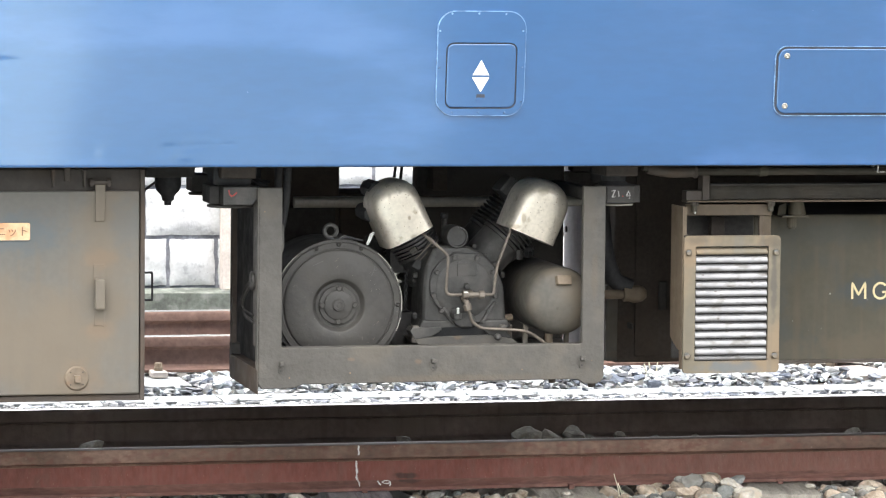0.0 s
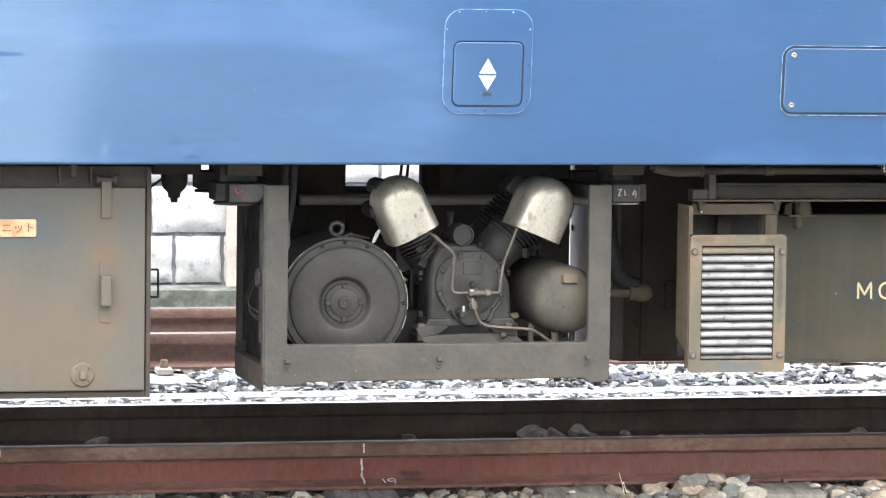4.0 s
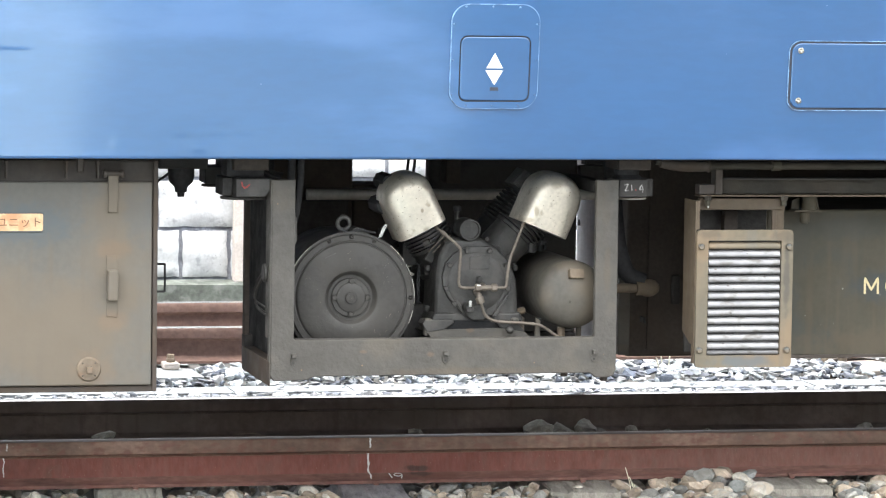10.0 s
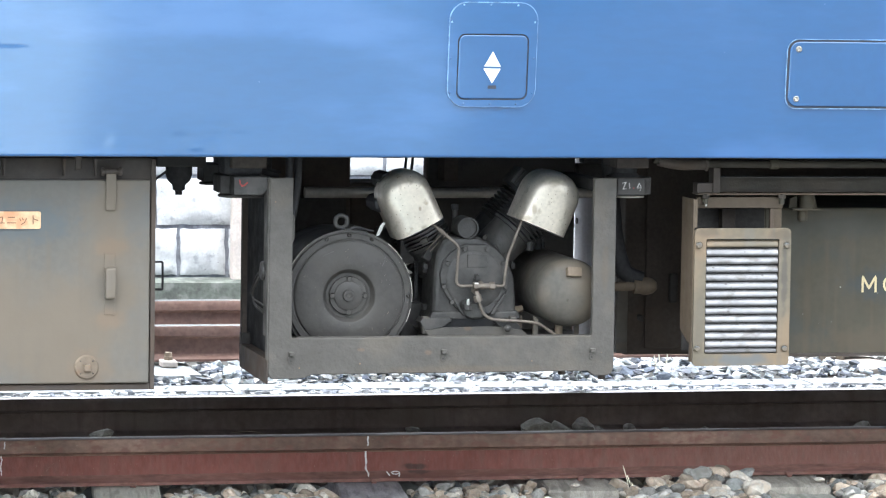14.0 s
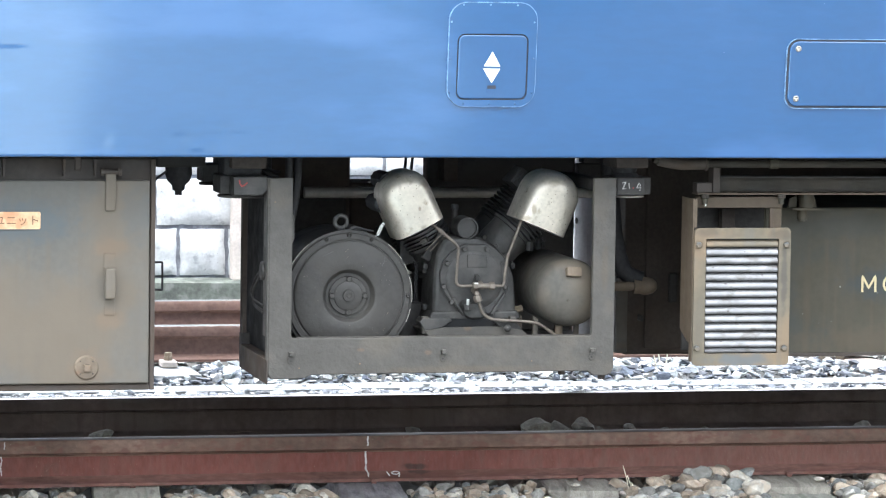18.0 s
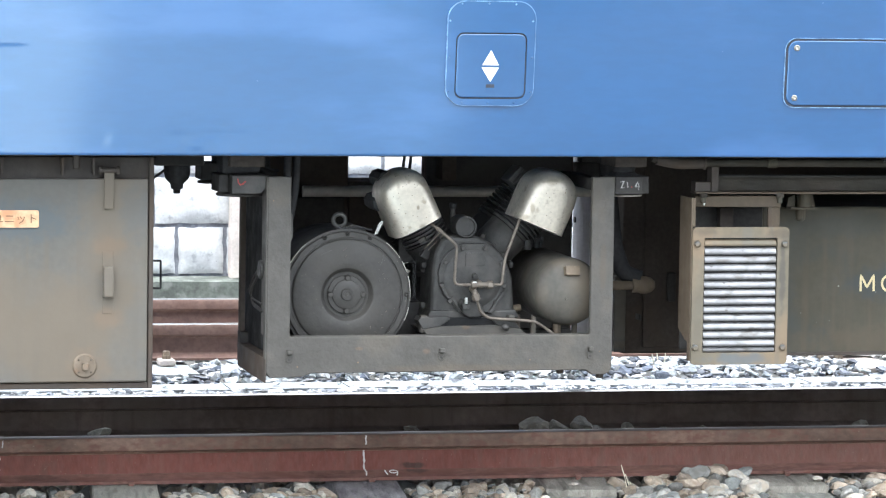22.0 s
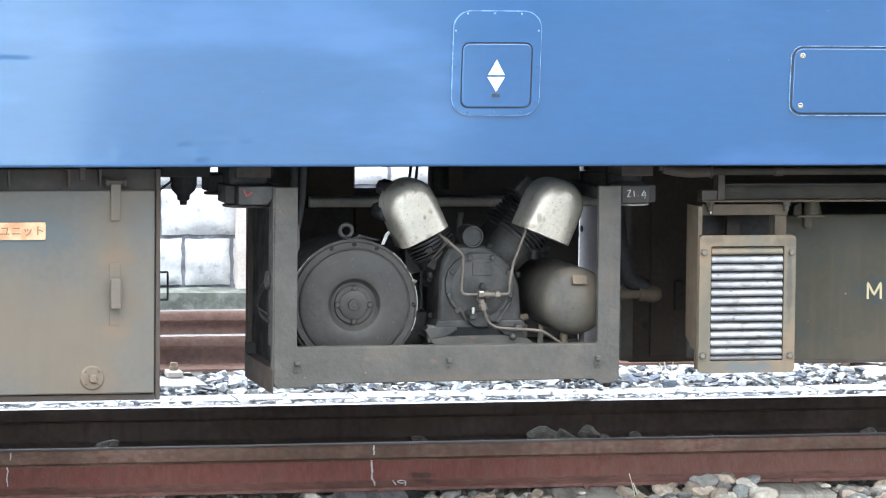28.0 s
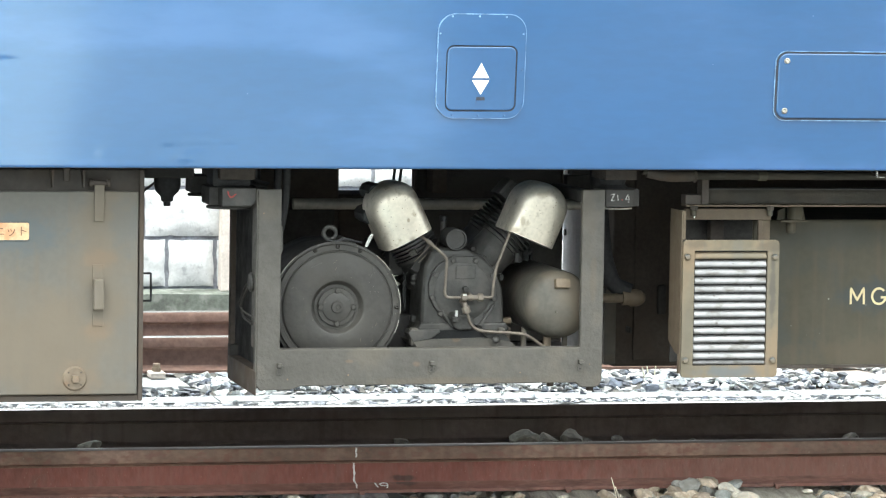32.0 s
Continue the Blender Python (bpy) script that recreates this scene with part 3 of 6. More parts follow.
# ---- ground, tracks and wall ----
def timber(x0, x1, y0, y1, z0, z1, nx, ny, amp, seed):
    """A weathered timber: a block whose faces are uneven, split along the grain."""
    bm = bmesh.new()
    rnd = random.Random(seed)
    split = [rnd.uniform(0.2, 0.8) for _ in range(3)]

    def top(x, y, u):
        z = z1 + amp * noise.noise((x * 30, y * 3.5, seed)) + 0.5 * amp * noise.noise((x * 80, y * 9, seed + 5))
        z -= amp * 0.7 * max(0.0, noise.noise((x * 90, y * 3.0, seed + 3)) - 0.1)
        return z - sum(amp * 0.4 for s in split if abs(u - s) < 0.5 / nx)

    tops = []
    for j in range(ny + 1):
        y = y0 + (y1 - y0) * j / ny
        row = []
        for i in range(nx + 1):
            u = i / nx
            x = x0 + (x1 - x0) * u + amp * 0.8 * noise.noise((y * 5, u, seed + 9))
            edge = amp * 1.2 if i in (0, nx) or j in (0, ny) else 0
            row.append(bm.verts.new((x, y + (amp * noise.noise((x * 25, j, seed)) if j in (0, ny) else 0), top(x, y, u) - edge)))
        tops.append(row)
    low = [[bm.verts.new((v.co.x, v.co.y, z0)) for v in row] for row in tops]
    for j in range(ny):
        for i in range(nx):
            bm.faces.new((tops[j][i], tops[j][i + 1], tops[j + 1][i + 1], tops[j + 1][i]))
    for j in range(ny):
        for i in (0, nx):
            bm.faces.new((tops[j][i], tops[j + 1][i], low[j + 1][i], low[j][i]))
    for i in range(nx):
        for j in (0, ny):
            bm.faces.new((tops[j][i], tops[j][i + 1], low[j][i + 1], low[j][i]))
    return bm


def ground_sheet():
    """One sheet to the horizon, close-meshed near the tracks."""
    xs = [-900, -300, -80, -30, -12] + [-8 + 0.5 * i for i in range(37)] + [14, 30, 80, 300, 900]
    ys = [-900, -300, -80, -30] + [-14 + 0.7 * i for i in range(32)] + [12, 30, 80, 300, 900]
    bm = bmesh.new()
    rows = []
    for y in ys:
        rows.append([bm.verts.new((x, y, -0.275 + 0.012 * noise.noise((x * 1.3, y * 1.3, 0.0)))) for x in xs])
    for a, b in zip(rows, rows[1:]):
        for j in range(len(xs) - 1):
            bm.faces.new((a[j], a[j + 1], b[j + 1], b[j]))
    return solo("ground", bm, GROUND, (0, 0, -0.275), "grey-brown gravelly ground beside the railway tracks", "ground", kind="structure")


ground_sheet()
# ground beside the track: two unseen slabs, added only to be mirrored in the coach's side
for name, x0, x1, top, m, lab in (("pavement", -9.0, -0.50, -0.235, MIRRORED_PALE, "pale unseen slab added to be mirrored in the coach's side"), ("gravel_path", -0.49, 1.3, -0.245, MIRRORED_GREY, "grey unseen strip added to be mirrored in the coach's side")):
    bm = timber(x0, x1, -10.4, -4.6, -0.4, top, 40, 30, 0.006, 61)
    for v in bm.verts:
        edge = max(0.0, min(1.0, (v.co.x + 1.2) / 0.7))
        v.co.x += edge * (-0.14 * (v.co.y + 5.8) + (0.14 if v.co.x < 0 else 0.5) * noise.noise((v.co.y * 1.1, 3.0, 1.0)))
    solo(name, bm, m, (x0, -7, -0.4), lab, "pavement" if m is MIRRORED_PALE else "path", kind="structure")

RAIL_HALF = ((0.0, 0.0), (0.02, -0.0006), (0.0285, -0.0035), (0.0318, -0.009), (0.0328, -0.02), (0.0328, -0.041), (0.0318, -0.0465),
             (0.028, -0.0485), (0.012, -0.0525), (0.0078, -0.06), (0.0075, -0.112), (0.010, -0.124), (0.018, -0.131), (0.0635, -0.1425), (0.0635, -0.153))


def rail(front, mats, label):
    """A flat-bottomed rail along x whose head begins at front: head, web and foot."""
    yc = front + 0.0325
    ob = thing("rail", (0, yc, -0.153), label, "rail", "rails of the tracks")
    xs = [-30, -8] + [-4 + 0.25 * i for i in range(41)] + [10, 30]

    def run(name, half, mat_of):
        prof = [(yc - a, b) for a, b in half[::-1]] + [(yc + a, b) for a, b in half]
        if half[0][0] == 0:
            prof.remove((yc, half[0][1]))
        bm = bmesh.new()
        rings = [[bm.verts.new((x, y, z)) for y, z in prof] for x in xs]
        for a, b in zip(rings, rings[1:]):
            for j in range(len(prof)):
                k = (j + 1) % len(prof)
                f = bm.faces.new((a[j], a[k], b[k], b[j]))
                f.material_index = 0 if (prof[j][1] + prof[k][1]) / 2 > -0.0042 and name == "head" else len(mat_of) - 1
        bm.faces.new(rings[0])
        bm.faces.new(rings[-1])
        return part(name, bm, mat_of, ob, smooth=35)

    run("head", RAIL_HALF[:10], [mats[0], mats[1]])
    run("web", ((0.0076, -0.0602),) + RAIL_HALF[10:12] + ((0.0098, -0.1238),), [mats[2]])
    run("foot", RAIL_HALF[11:], [mats[-1]])
    return ob


rail_near = rail(0.0, (DULL_TOP, RUST_HEAD, RUST, DUSTY_FOOT), "rusty red-brown steel rail with chalk marks on wooden sleepers")
rail(1.132, (POLISHED, RAIL_SHADED, RAIL_SHADED), "steel rail with polished top, coloured for the coach's shade")
rail(3.66, (POLISHED, FAR_RUST, FAR_RUST), "rusty brown rail with shiny top on the next track")
rail(4.792, (POLISHED, FAR_RUST, FAR_RUST), "rusty brown rail of the next track beside the wall")

# chalk strokes and a number on the near rail
stroke([(-0.0535, -0.004), (-0.0545, -0.02), (-0.0525, -0.036)], 0.0055, -0.0006, CHALK, rail_near, "chalk_mark", "white chalk stroke", 0.6, 1)
stroke([(-0.056, -0.058), (-0.0565, -0.075), (-0.054, -0.09), (-0.055, -0.108), (-0.0535, -0.124)], 0.006, 0.0238, CHALK, rail_near, "chalk_mark", "white chalk stroke", 0.6, 2)
stroke([(-1.2635, -0.006), (-1.2645, -0.03)], 0.004, -0.0006, CHALK, rail_near, "chalk_mark", "white chalk stroke", 0.6, 4)
stroke([(-1.273, -0.056), (-1.270, -0.07), (-1.274, -0.09), (-1.2705, -0.12)], 0.0035, 0.0238, CHALK, rail_near, "chalk_mark", "white chalk stroke", 0.6, 5)
stroke([(-1.1246, -0.108), (-1.11075, -0.092), (-1.0969, -0.082)], 0.004, 0.0238, DUSTY_FOOT, rail_near, "scrape", "pale scrape across the rust", 0.5, 11)
FOOT = (-0.016, -0.1395, 0.837, 0.547)
stroke([(-0.053, 0.034), (-0.051, 0.016), (-0.052, 0.0)], 0.0052, 0, CHALK, rail_near, "chalk_mark", "white chalk stroke", 0.6, 8, FOOT)
stroke([(0.013, 0.026), (0.020, 0.005)], 0.004, 0, CHALK, rail_near, "chalk_digit", "white chalk digit one", 0.4, 6, FOOT)
stroke([(0.042 + 0.0135 * math.cos(radians(a)), 0.0195 + 0.007 * math.sin(radians(a))) for a in range(10, 371, 24)] + [(0.0545, 0.009), (0.0500, 0.0)],
       0.0036, 0, CHALK, rail_near, "chalk_digit", "white chalk digit nine", 0.4, 7, FOOT)


def spike(parent, x, y, z):
    """A rusty rail spike with a hooked head."""
    bm = box(x - 0.009, x + 0.009, y - 0.010, y + 0.006, z - 0.06, z + 0.004, 0.003)
    bm = box(x - 0.011, x + 0.011, y - 0.012, y + 0.022, z + 0.0, z + 0.010, 0.004, bm)
    return part("spike", bm, DUSTY_FOOT, parent, "rusty rail spike")


# wooden sleepers of the near track: middle, width, end material, whether the top layer has split away at the end
for i, (x, w, m, split) in enumerate(((-2.35, 0.21, WOOD, 0), (-1.6, 0.21, WOOD, 0), (-0.862, 0.215, WOOD, 0), (-0.055, 0.22, TAR, 0), (0.655, 0.235, WOOD_DARK, 1),
                                      (1.392, 0.235, WOOD_DARK, 1), (2.1, 0.21, WOOD, 0), (2.8, 0.21, WOOD, 0))):
    look_of = "dark creosoted wooden sleeper under the near rail" if m is TAR else "weathered grey wooden sleeper with split mossy end" if split else "weathered grey wooden sleeper under the near rail"
    s = thing("sleeper", (x, 0.0, -0.295), look_of, "sleeper", "wooden sleepers of the track")
    s.rotation_euler.z = radians(-7)
    if split:
        part("timber", timber(x - w / 2, x + w / 2, -0.262, 1.616, -0.295, -0.157, 40, 56, 0.005, i), m, s)
        part("split_end", timber(x - w / 2 + 0.035, x + w / 2 + 0.004, -0.484, -0.255, -0.295, -0.184, 34, 14, 0.005, i + 20), MOSS, s, "mossy green-grey split timber end")
        part("split_edge", timber(x - w / 2, x - w / 2 + 0.033, -0.484, -0.2625, -0.295, -0.164, 3, 8, 0.004, i + 30), m, s)
    else:
        part("timber", timber(x - w / 2, x + w / 2, -0.484, 1.616, -0.295, -0.157, 40, 60, 0.006 if m is TAR else 0.004, i), m, s)
    for y, fl in ((-0.036, 1), (1.096, -1)):
        spike(s, x + 0.02 * fl, y, -0.151)

# concrete sleepers, clips and bolts of the next track
for k in range(-6, 12):
    x = -0.18 + 0.62 * k
    s = thing("concrete_sleeper", (x, 4.3, -0.32), "pale concrete sleeper with white clip and rusty bolt", "sleeper", "concrete sleepers of the next track")
    part("sleeper_body", timber(x - 0.1, x + 0.1, 3.30, 5.26, -0.32, -0.168 if k in (0, 5) else -0.222, 4, 24, 0.004, k + 50), PINKISH if k == 5 else CONCRETE, s)
    if k not in (0, 5):
        continue
    if k == 5:
        part("rail_anchor", box(x - 0.205, x - 0.178, 3.50, 3.58, -0.235, -0.134, 0.006), TAG, s, "rusty tan rail anchor plate")
        part("rail_anchor", box(x - 0.17, x - 0.135, 3.53, 3.60, -0.235, -0.148, 0.006), CABINET_DARK, s, "dark brown rail anchor")
        part("rail_anchor", box(x - 0.13, x - 0.108, 3.50, 3.58, -0.235, -0.134, 0.006), TAG, s, "rusty tan rail anchor plate")
        continue
    for y0, y1 in ((3.53, 3.628), (3.765, 3.87)):
        part("clip", box(x - 0.034, x + 0.034, y0, y1, -0.166, -0.139, 0.006), PINKISH, s, "pinkish white rail clip")
        b = rod((x, (y0 + y1) / 2, -0.14), (x, (y0 + y1) / 2, -0.122), 0.02, seg=6, bevel=0.002)
        b = rod((x, (y0 + y1) / 2, -0.125), (x, (y0 + y1) / 2, -0.105), 0.016, seg=12, bevel=0.003, bm=b)
        part("clip_bolt", b, TAG, s, "rusty tan bolt and nut")

# cable trough between the tracks
trough = thing("cable_trough", (0.5, 3.13, -0.3), "pale concrete cable trough with flat lids in the ballast", "cable trough", kind="structure")
# Channel coloured dark to draw the shade line under the lids.
part("channel", box(-12, 14, 3.02, 3.19, -0.32, -0.226, 0.004), FOOTING, trough)
lid = None
for k in range(-8, 16):
    if lid is None:
        lid = part("lid", timber(-4 + 0.003, -4 + 0.497, 3.0, 3.205, -0.225, -0.2, 24, 14, 0.0016, 9), CONCRETE, trough)
    else:
        same("lid", lid.data, trough, Vector((0.5 * (k + 8), 0.004 * math.sin(k * 2.1), 0.002 * math.sin(k * 1.3))) + ORIGIN[trough.name])

# the masonry wall behind: a footing, dark joints, blocks of their own
solo("wall_footing", timber(-14, 18, 6.12, 6.9, -0.4, -0.03, 90, 6, 0.012, 77), FOOTING, (2, 6.5, -0.4), "dark mossy concrete footing of the stone wall", "wall footing", kind="structure")
wall = thing("wall_north", (2, 6.6, -0.4), "pale granite block retaining wall with dark joints", "wall", kind="structure")
bm = bmesh.new()
for x in (-40, 40):
    for y, z in ((6.272, -0.4), (6.572, 2.6), (7.2, 2.6), (7.2, -0.4)):
        bm.verts.new((x, y, z))
bm.verts.ensure_lookup_table()
for f in ((0, 1, 5, 4), (1, 2, 6, 5), (2, 3, 7, 6), (3, 0, 4, 7), (0, 1, 2, 3), (4, 5, 6, 7)):
    bm.faces.new([bm.verts[i] for i in f])
part("wall_core", bm, MORTAR, wall)
WALL_CUTS = {0: (0.042, 0.2846, 0.5276, 0.80), 1: (0.168, 0.60, 0.93), 2: (-0.08, 0.30, 0.72)}
rnd = random.Random(11)
for row in range(9):
    z0 = -0.025 + 0.2475 * row
    cuts = list(WALL_CUTS.get(row, (0.1 + rnd.uniform(-0.1, 0.1), 0.5)))
    while cuts[0] > -3.2:
        cuts.insert(0, cuts[0] - rnd.uniform(0.26, 0.46))
    while cuts[-1] < 6.8:
        cuts.append(cuts[-1] + rnd.uniform(0.26, 0.46))
    for x0, x1 in zip(cuts, cuts[1:]):
        yb = 6.30 + 0.1 * (z0 + 0.02)
        bm = bmesh.new()
        n = 11
        grid = []
        sd = rnd.uniform(0, 99)
        for j in range(n):
            line = []
            for i in range(n):
                u, v = i / (n - 1), j / (n - 1)
                rim = min(min(u, 1 - u) * (x1 - x0), min(v, 1 - v) * 0.2475)
                puff = 0.022 * (1 - math.exp(-rim / 0.02)) + 0.014 * noise.noise((u * 3 + sd, v * 3, sd)) + 0.005 * noise.noise((u * 9 + sd, v * 9, sd)) * (1 if rim > 0 else 0)
                g = 0.010 + 0.006 * noise.noise((sd, u * 5, v * 5))
                line.append(bm.verts.new((x0 + g + u * (x1 - x0 - 2 * g), yb + 0.1 * v * 0.2475 - puff, z0 + g + v * (0.2475 - 2 * g))))
            grid.append(line)
        for a, b in zip(grid, grid[1:]):
            for i in range(n - 1):
                bm.faces.new((a[i], a[i + 1], b[i + 1], b[i]))
        rim = grid[0] + [g[-1] for g in grid[1:]] + grid[-1][-2::-1] + [g[0] for g in grid[-2:0:-1]]
        back = [bm.verts.new((v.co.x, yb + 0.03, v.co.z)) for v in rim]
        for i in range(len(rim)):
            k = (i + 1) % len(rim)
            bm.faces.new((rim[i], rim[k], back[k], back[i]))
        part("block", bm, BLOCK, wall, smooth=50)

# unseen wall added behind the camera to shape light: dark base, pale top, panel
south = thing("wall_south", (4, -17.1, -0.25), "plain unseen wall added behind the camera, dark below and pale above", "wall", kind="structure")
part("dado", box(-26, 34, -17.3, -17.0, -0.3, 1.12, 0.01), DADO, south, "dark lower part of the added wall")
part("upper_wall", box(-26, 34, -17.3, -17.02, 1.125, 3.2, 0.01), PLASTER, south, "pale upper part of the added wall")
part("low_door", box(-0.9, 1.25, -17.06, -16.96, -0.27, 1.0, 0.01), PALE_PANEL, south, "pale blue panel added to be mirrored")
pilaster = part("pilaster", box(0.541, 0.64, 6.215, 6.30, -0.035, 2.3, 0.006), PINKISH, wall, "pinkish concrete upright against the stones")
# Dark unseen slope, added to cut light from the low sky.
bm = bmesh.new()
prev = None
for i in range(41):
    x = -90 + 4.6 * i
    cur = [bm.verts.new((x, y + 0.8 * noise.noise((x * 0.2, y, 1)), z + (0.9 * noise.noise((x * 0.13, y * 0.3, 3)) if z > 1 else 0))) for y, z in ((-22, -0.3), (-24, 2), (-28, 4), (-34, 6), (-42, 7), (-60, 6), (-90, -0.3))]
    if prev:
        for a in range(6):
            bm.faces.new((prev[a], prev[a + 1], cur[a + 1], cur[a]))
    prev = cur
solo("backdrop_slope", bm, BACKDROP, (4, -30, -0.3), "dark unseen slope added to cut low sky light", "slope", kind="structure", smooth=60)


# ---- the coach ----
FLOOR = 0.9815
coach = thing("railway_coach", (0.3, 0.566, 0.0), "blue painted railway coach standing on the near track", "railway coach")


DENTS = ((-0.8474, 1.0401, 0.03, 0.012, 0.0014), (-0.7481, 1.0461, 0.032, 0.012, 0.0016), (-0.6588, 1.0461, 0.03, 0.012, 0.0013), (-0.7531, 1.0788, 0.05, 0.012, 0.0012),
         (0.1505, 1.0341, 0.06, 0.03, 0.0006), (-1.3688, 1.3201, 0.07, 0.008, 0.0012), (-1.0411, 1.0242, 0.01, 0.02, -0.0012), (-0.7928, 1.0123, 0.02, 0.01, -0.0018))


def tuck(z):
    """How far the side stands out over its lower edge: it tucks in below the waist."""
    return -0.10 * min(0.6, max(0.0, z - FLOOR))


def side_y(x, z):
    """The skin of the coach's side: tucked in, slightly buckled, with a few small dents."""
    y = -0.960 + tuck(z) + 0.0013 * noise.noise((x * 0.9, z * 1.3, 4.0)) + 0.0004 * noise.noise((x * 3.0, z * 4.2, 9.0))
    for dx, dz, wx, wz, d in DENTS:
        y += d * math.exp(-((x - dx) / wx) ** 2 - ((z - dz) / wz) ** 2)
    return y


def onto_side(bm):
    """Leans a flat part of the coach's side with the skin."""
    for v in bm.verts:
        v.co.y += tuck(v.co.z)
    return bm


def coach_side():
    """The near side's skin with its lower lip."""
    xs = [-9.9, -6, -3] + [-1.8 + 0.016 * i for i in range(245)] + [4, 7, 10.4]
    zs = [FLOOR - 0.0008, FLOOR + 0.001] + [FLOOR + 0.008 * i for i in range(1, 78)] + [1.75, 2.1, 2.6, 3.1]
    bm = bmesh.new()
    rows = []
    for z in zs:
        rows.append([bm.verts.new((x, side_y(x, z) + (0.002 if z < FLOOR else 0), z + 0.001 * noise.noise((x * 3, 0, 7)) * (z < FLOOR + 0.001))) for x in xs])
    rows.insert(0, [bm.verts.new((x, -0.935, FLOOR - 0.0008)) for x in xs])
    for a, b in zip(rows, rows[1:]):
        for j in range(len(xs) - 1):
            bm.faces.new((a[j], a[j + 1], b[j + 1], b[j]))
    return part("side_panel", bm, BLUE, coach, "glossy blue painted steel side, slightly buckled", smooth=60)


coach_side()
# the rest of the body: ends, roof and far side
prof = [(-0.94, FLOOR + 0.01), (-1.0, 1.58), (-1.0, 3.1), (-0.93, 3.38), (-0.5, 3.58), (0.0, 3.68), (0.566, 3.71), (1.13, 3.68), (1.63, 3.58), (2.06, 3.38), (2.13, 3.1), (2.13, 1.58), (2.07, FLOOR + 0.01)]
bm = bmesh.new()
ends = [[bm.verts.new((x, y, z)) for y, z in prof] for x in (-9.9, 10.4)]
for j in range(len(prof)):
    k = (j + 1) % len(prof)
    bm.faces.new((ends[0][j], ends[0][k], ends[1][k], ends[1][j]))
bm.faces.new(ends[0])
bm.faces.new(ends[1])
part("body_shell", bm, BLUE_PLATE, coach)
for y in (-0.80, 0.1, 1.03, 1.90):
    part("sole_bar", box(-9.8, 10.3, y - 0.03, y + 0.03, 0.972, FLOOR + 0.012, 0.004), DARK, coach, "grimy dark underframe beam")
for x in (-2.6, -1.75, -0.15, 0.62, 1.5, 2.4):
    part("cross_beam", box(x - 0.04, x + 0.04, -0.77, 1.93, 0.968, FLOOR + 0.012, 0.004), DARK, coach, "grimy dark cross beam")
# bogies far outside the stretch in view carry the body
for bx in (-7.2, 7.7):
    part("bogie_frame", box(bx - 1.5, bx + 1.5, -0.35, 1.48, 0.42, 0.93, 0.05), DARK, coach, "dark steel bogie frame")
    for wx in (bx - 1.05, bx + 1.05):
        part("axle", rod((wx, -0.1, 0.43), (wx, 1.25, 0.43), 0.075), DARK, coach)
        for yy, s in ((0.0325, -1), (1.1645, 1)):
            part("wheel", lathe([(0, 0.05), (0.1, 0.06), (0.12, 0.03), (0.33, 0.02), (0.35, 0.05), (0.43, 0.05), (0.43, -0.05), (0.455, -0.06), (0.455, -0.08), (0.33, -0.08), (0.3, -0.03), (0, -0.05)],
                                (wx, yy, 0.43), (0, s, 0), 40), BROWN, coach, smooth=40)

# the jacking hatch: a riveted flange, a flush door, two white arrowheads and a finger slot
hatch = part("hatch_flange", onto_side(ring_plate(round_rect(-0.0257, 0.2513, 1.1374, 1.4581, 0.056, 8), round_rect(0.0019, 0.226, 1.1588, 1.3623, 0.024, 8), -0.9665, -0.9560, 0.0022)), BLUE, coach, "blue riveted hatch frame with rounded corners", smooth=20)
part("edge_bead", onto_side(ring_plate(round_rect(-0.0267, 0.2517, 1.1376, 1.4594, 0.0563, 8), round_rect(-0.0244, 0.2504, 1.1384, 1.4567, 0.0546, 8), -0.9672, -0.9570, 0.0006)), EDGE_HIGHLIGHT, hatch, "pale line for the highlight on the hatch frame's edge", smooth=30)
part("hatch_gap", onto_side(slab(round_rect(0.0001, 0.2278, 1.157, 1.3641, 0.025, 8), -0.9632, -0.9560)), SEAM, hatch, "dark gap round the hatch door")
door = part("hatch_door", onto_side(slab(round_rect(0.0058, 0.222, 1.163, 1.3581, 0.021, 8), -0.9672, -0.9570, 0.003)), BLUE_PLATE, coach, "flush blue hatch door", smooth=20)
part("arrowhead", onto_side(slab([(0.087, 1.2625), (0.1391, 1.2622), (0.113, 1.3087)], -0.9680, -0.9666)), WHITE, door, "white painted triangle pointing up")
part("arrowhead", onto_side(slab([(0.0847, 1.2558), (0.1394, 1.2554), (0.1135, 1.2107)], -0.9680, -0.9666)), WHITE, door, "white painted triangle pointing down")
part("finger_slot", onto_side(ring_plate(round_rect(0.0981, 0.1289, 1.1834, 1.2064, 0.004, 4), round_rect(0.1001, 0.1269, 1.1859, 1.2041, 0.003, 4), -0.9686, -0.9666)), BLUE_PLATE, door, "raised rim of the finger slot")
part("slot_recess", onto_side(slab([(0.1001, 1.1935), (0.1269, 1.1935), (0.1269, 1.2041), (0.1001, 1.2041)], -0.9677, -0.9663)), SEAM, door, "dark finger slot")
# The upper rivets take the pale highlight colour too.
for x, z in ((0.0175, 1.4502), (0.1019, 1.4512), (0.1868, 1.4502), (-0.0188, 1.3976), (0.2419, 1.3986), (-0.0191, 1.2854), (0.2424, 1.2873), (-0.0188, 1.1811), (0.2419, 1.1811), (0.0264, 1.1478), (0.1088, 1.1473), (0.1912, 1.1478)):
    bolt(hatch, (x, -0.9663 + tuck(z), z), 0.0034, EDGE_HIGHLIGHT if z > 1.38 else BLUE_PLATE, "dome", "rivet")

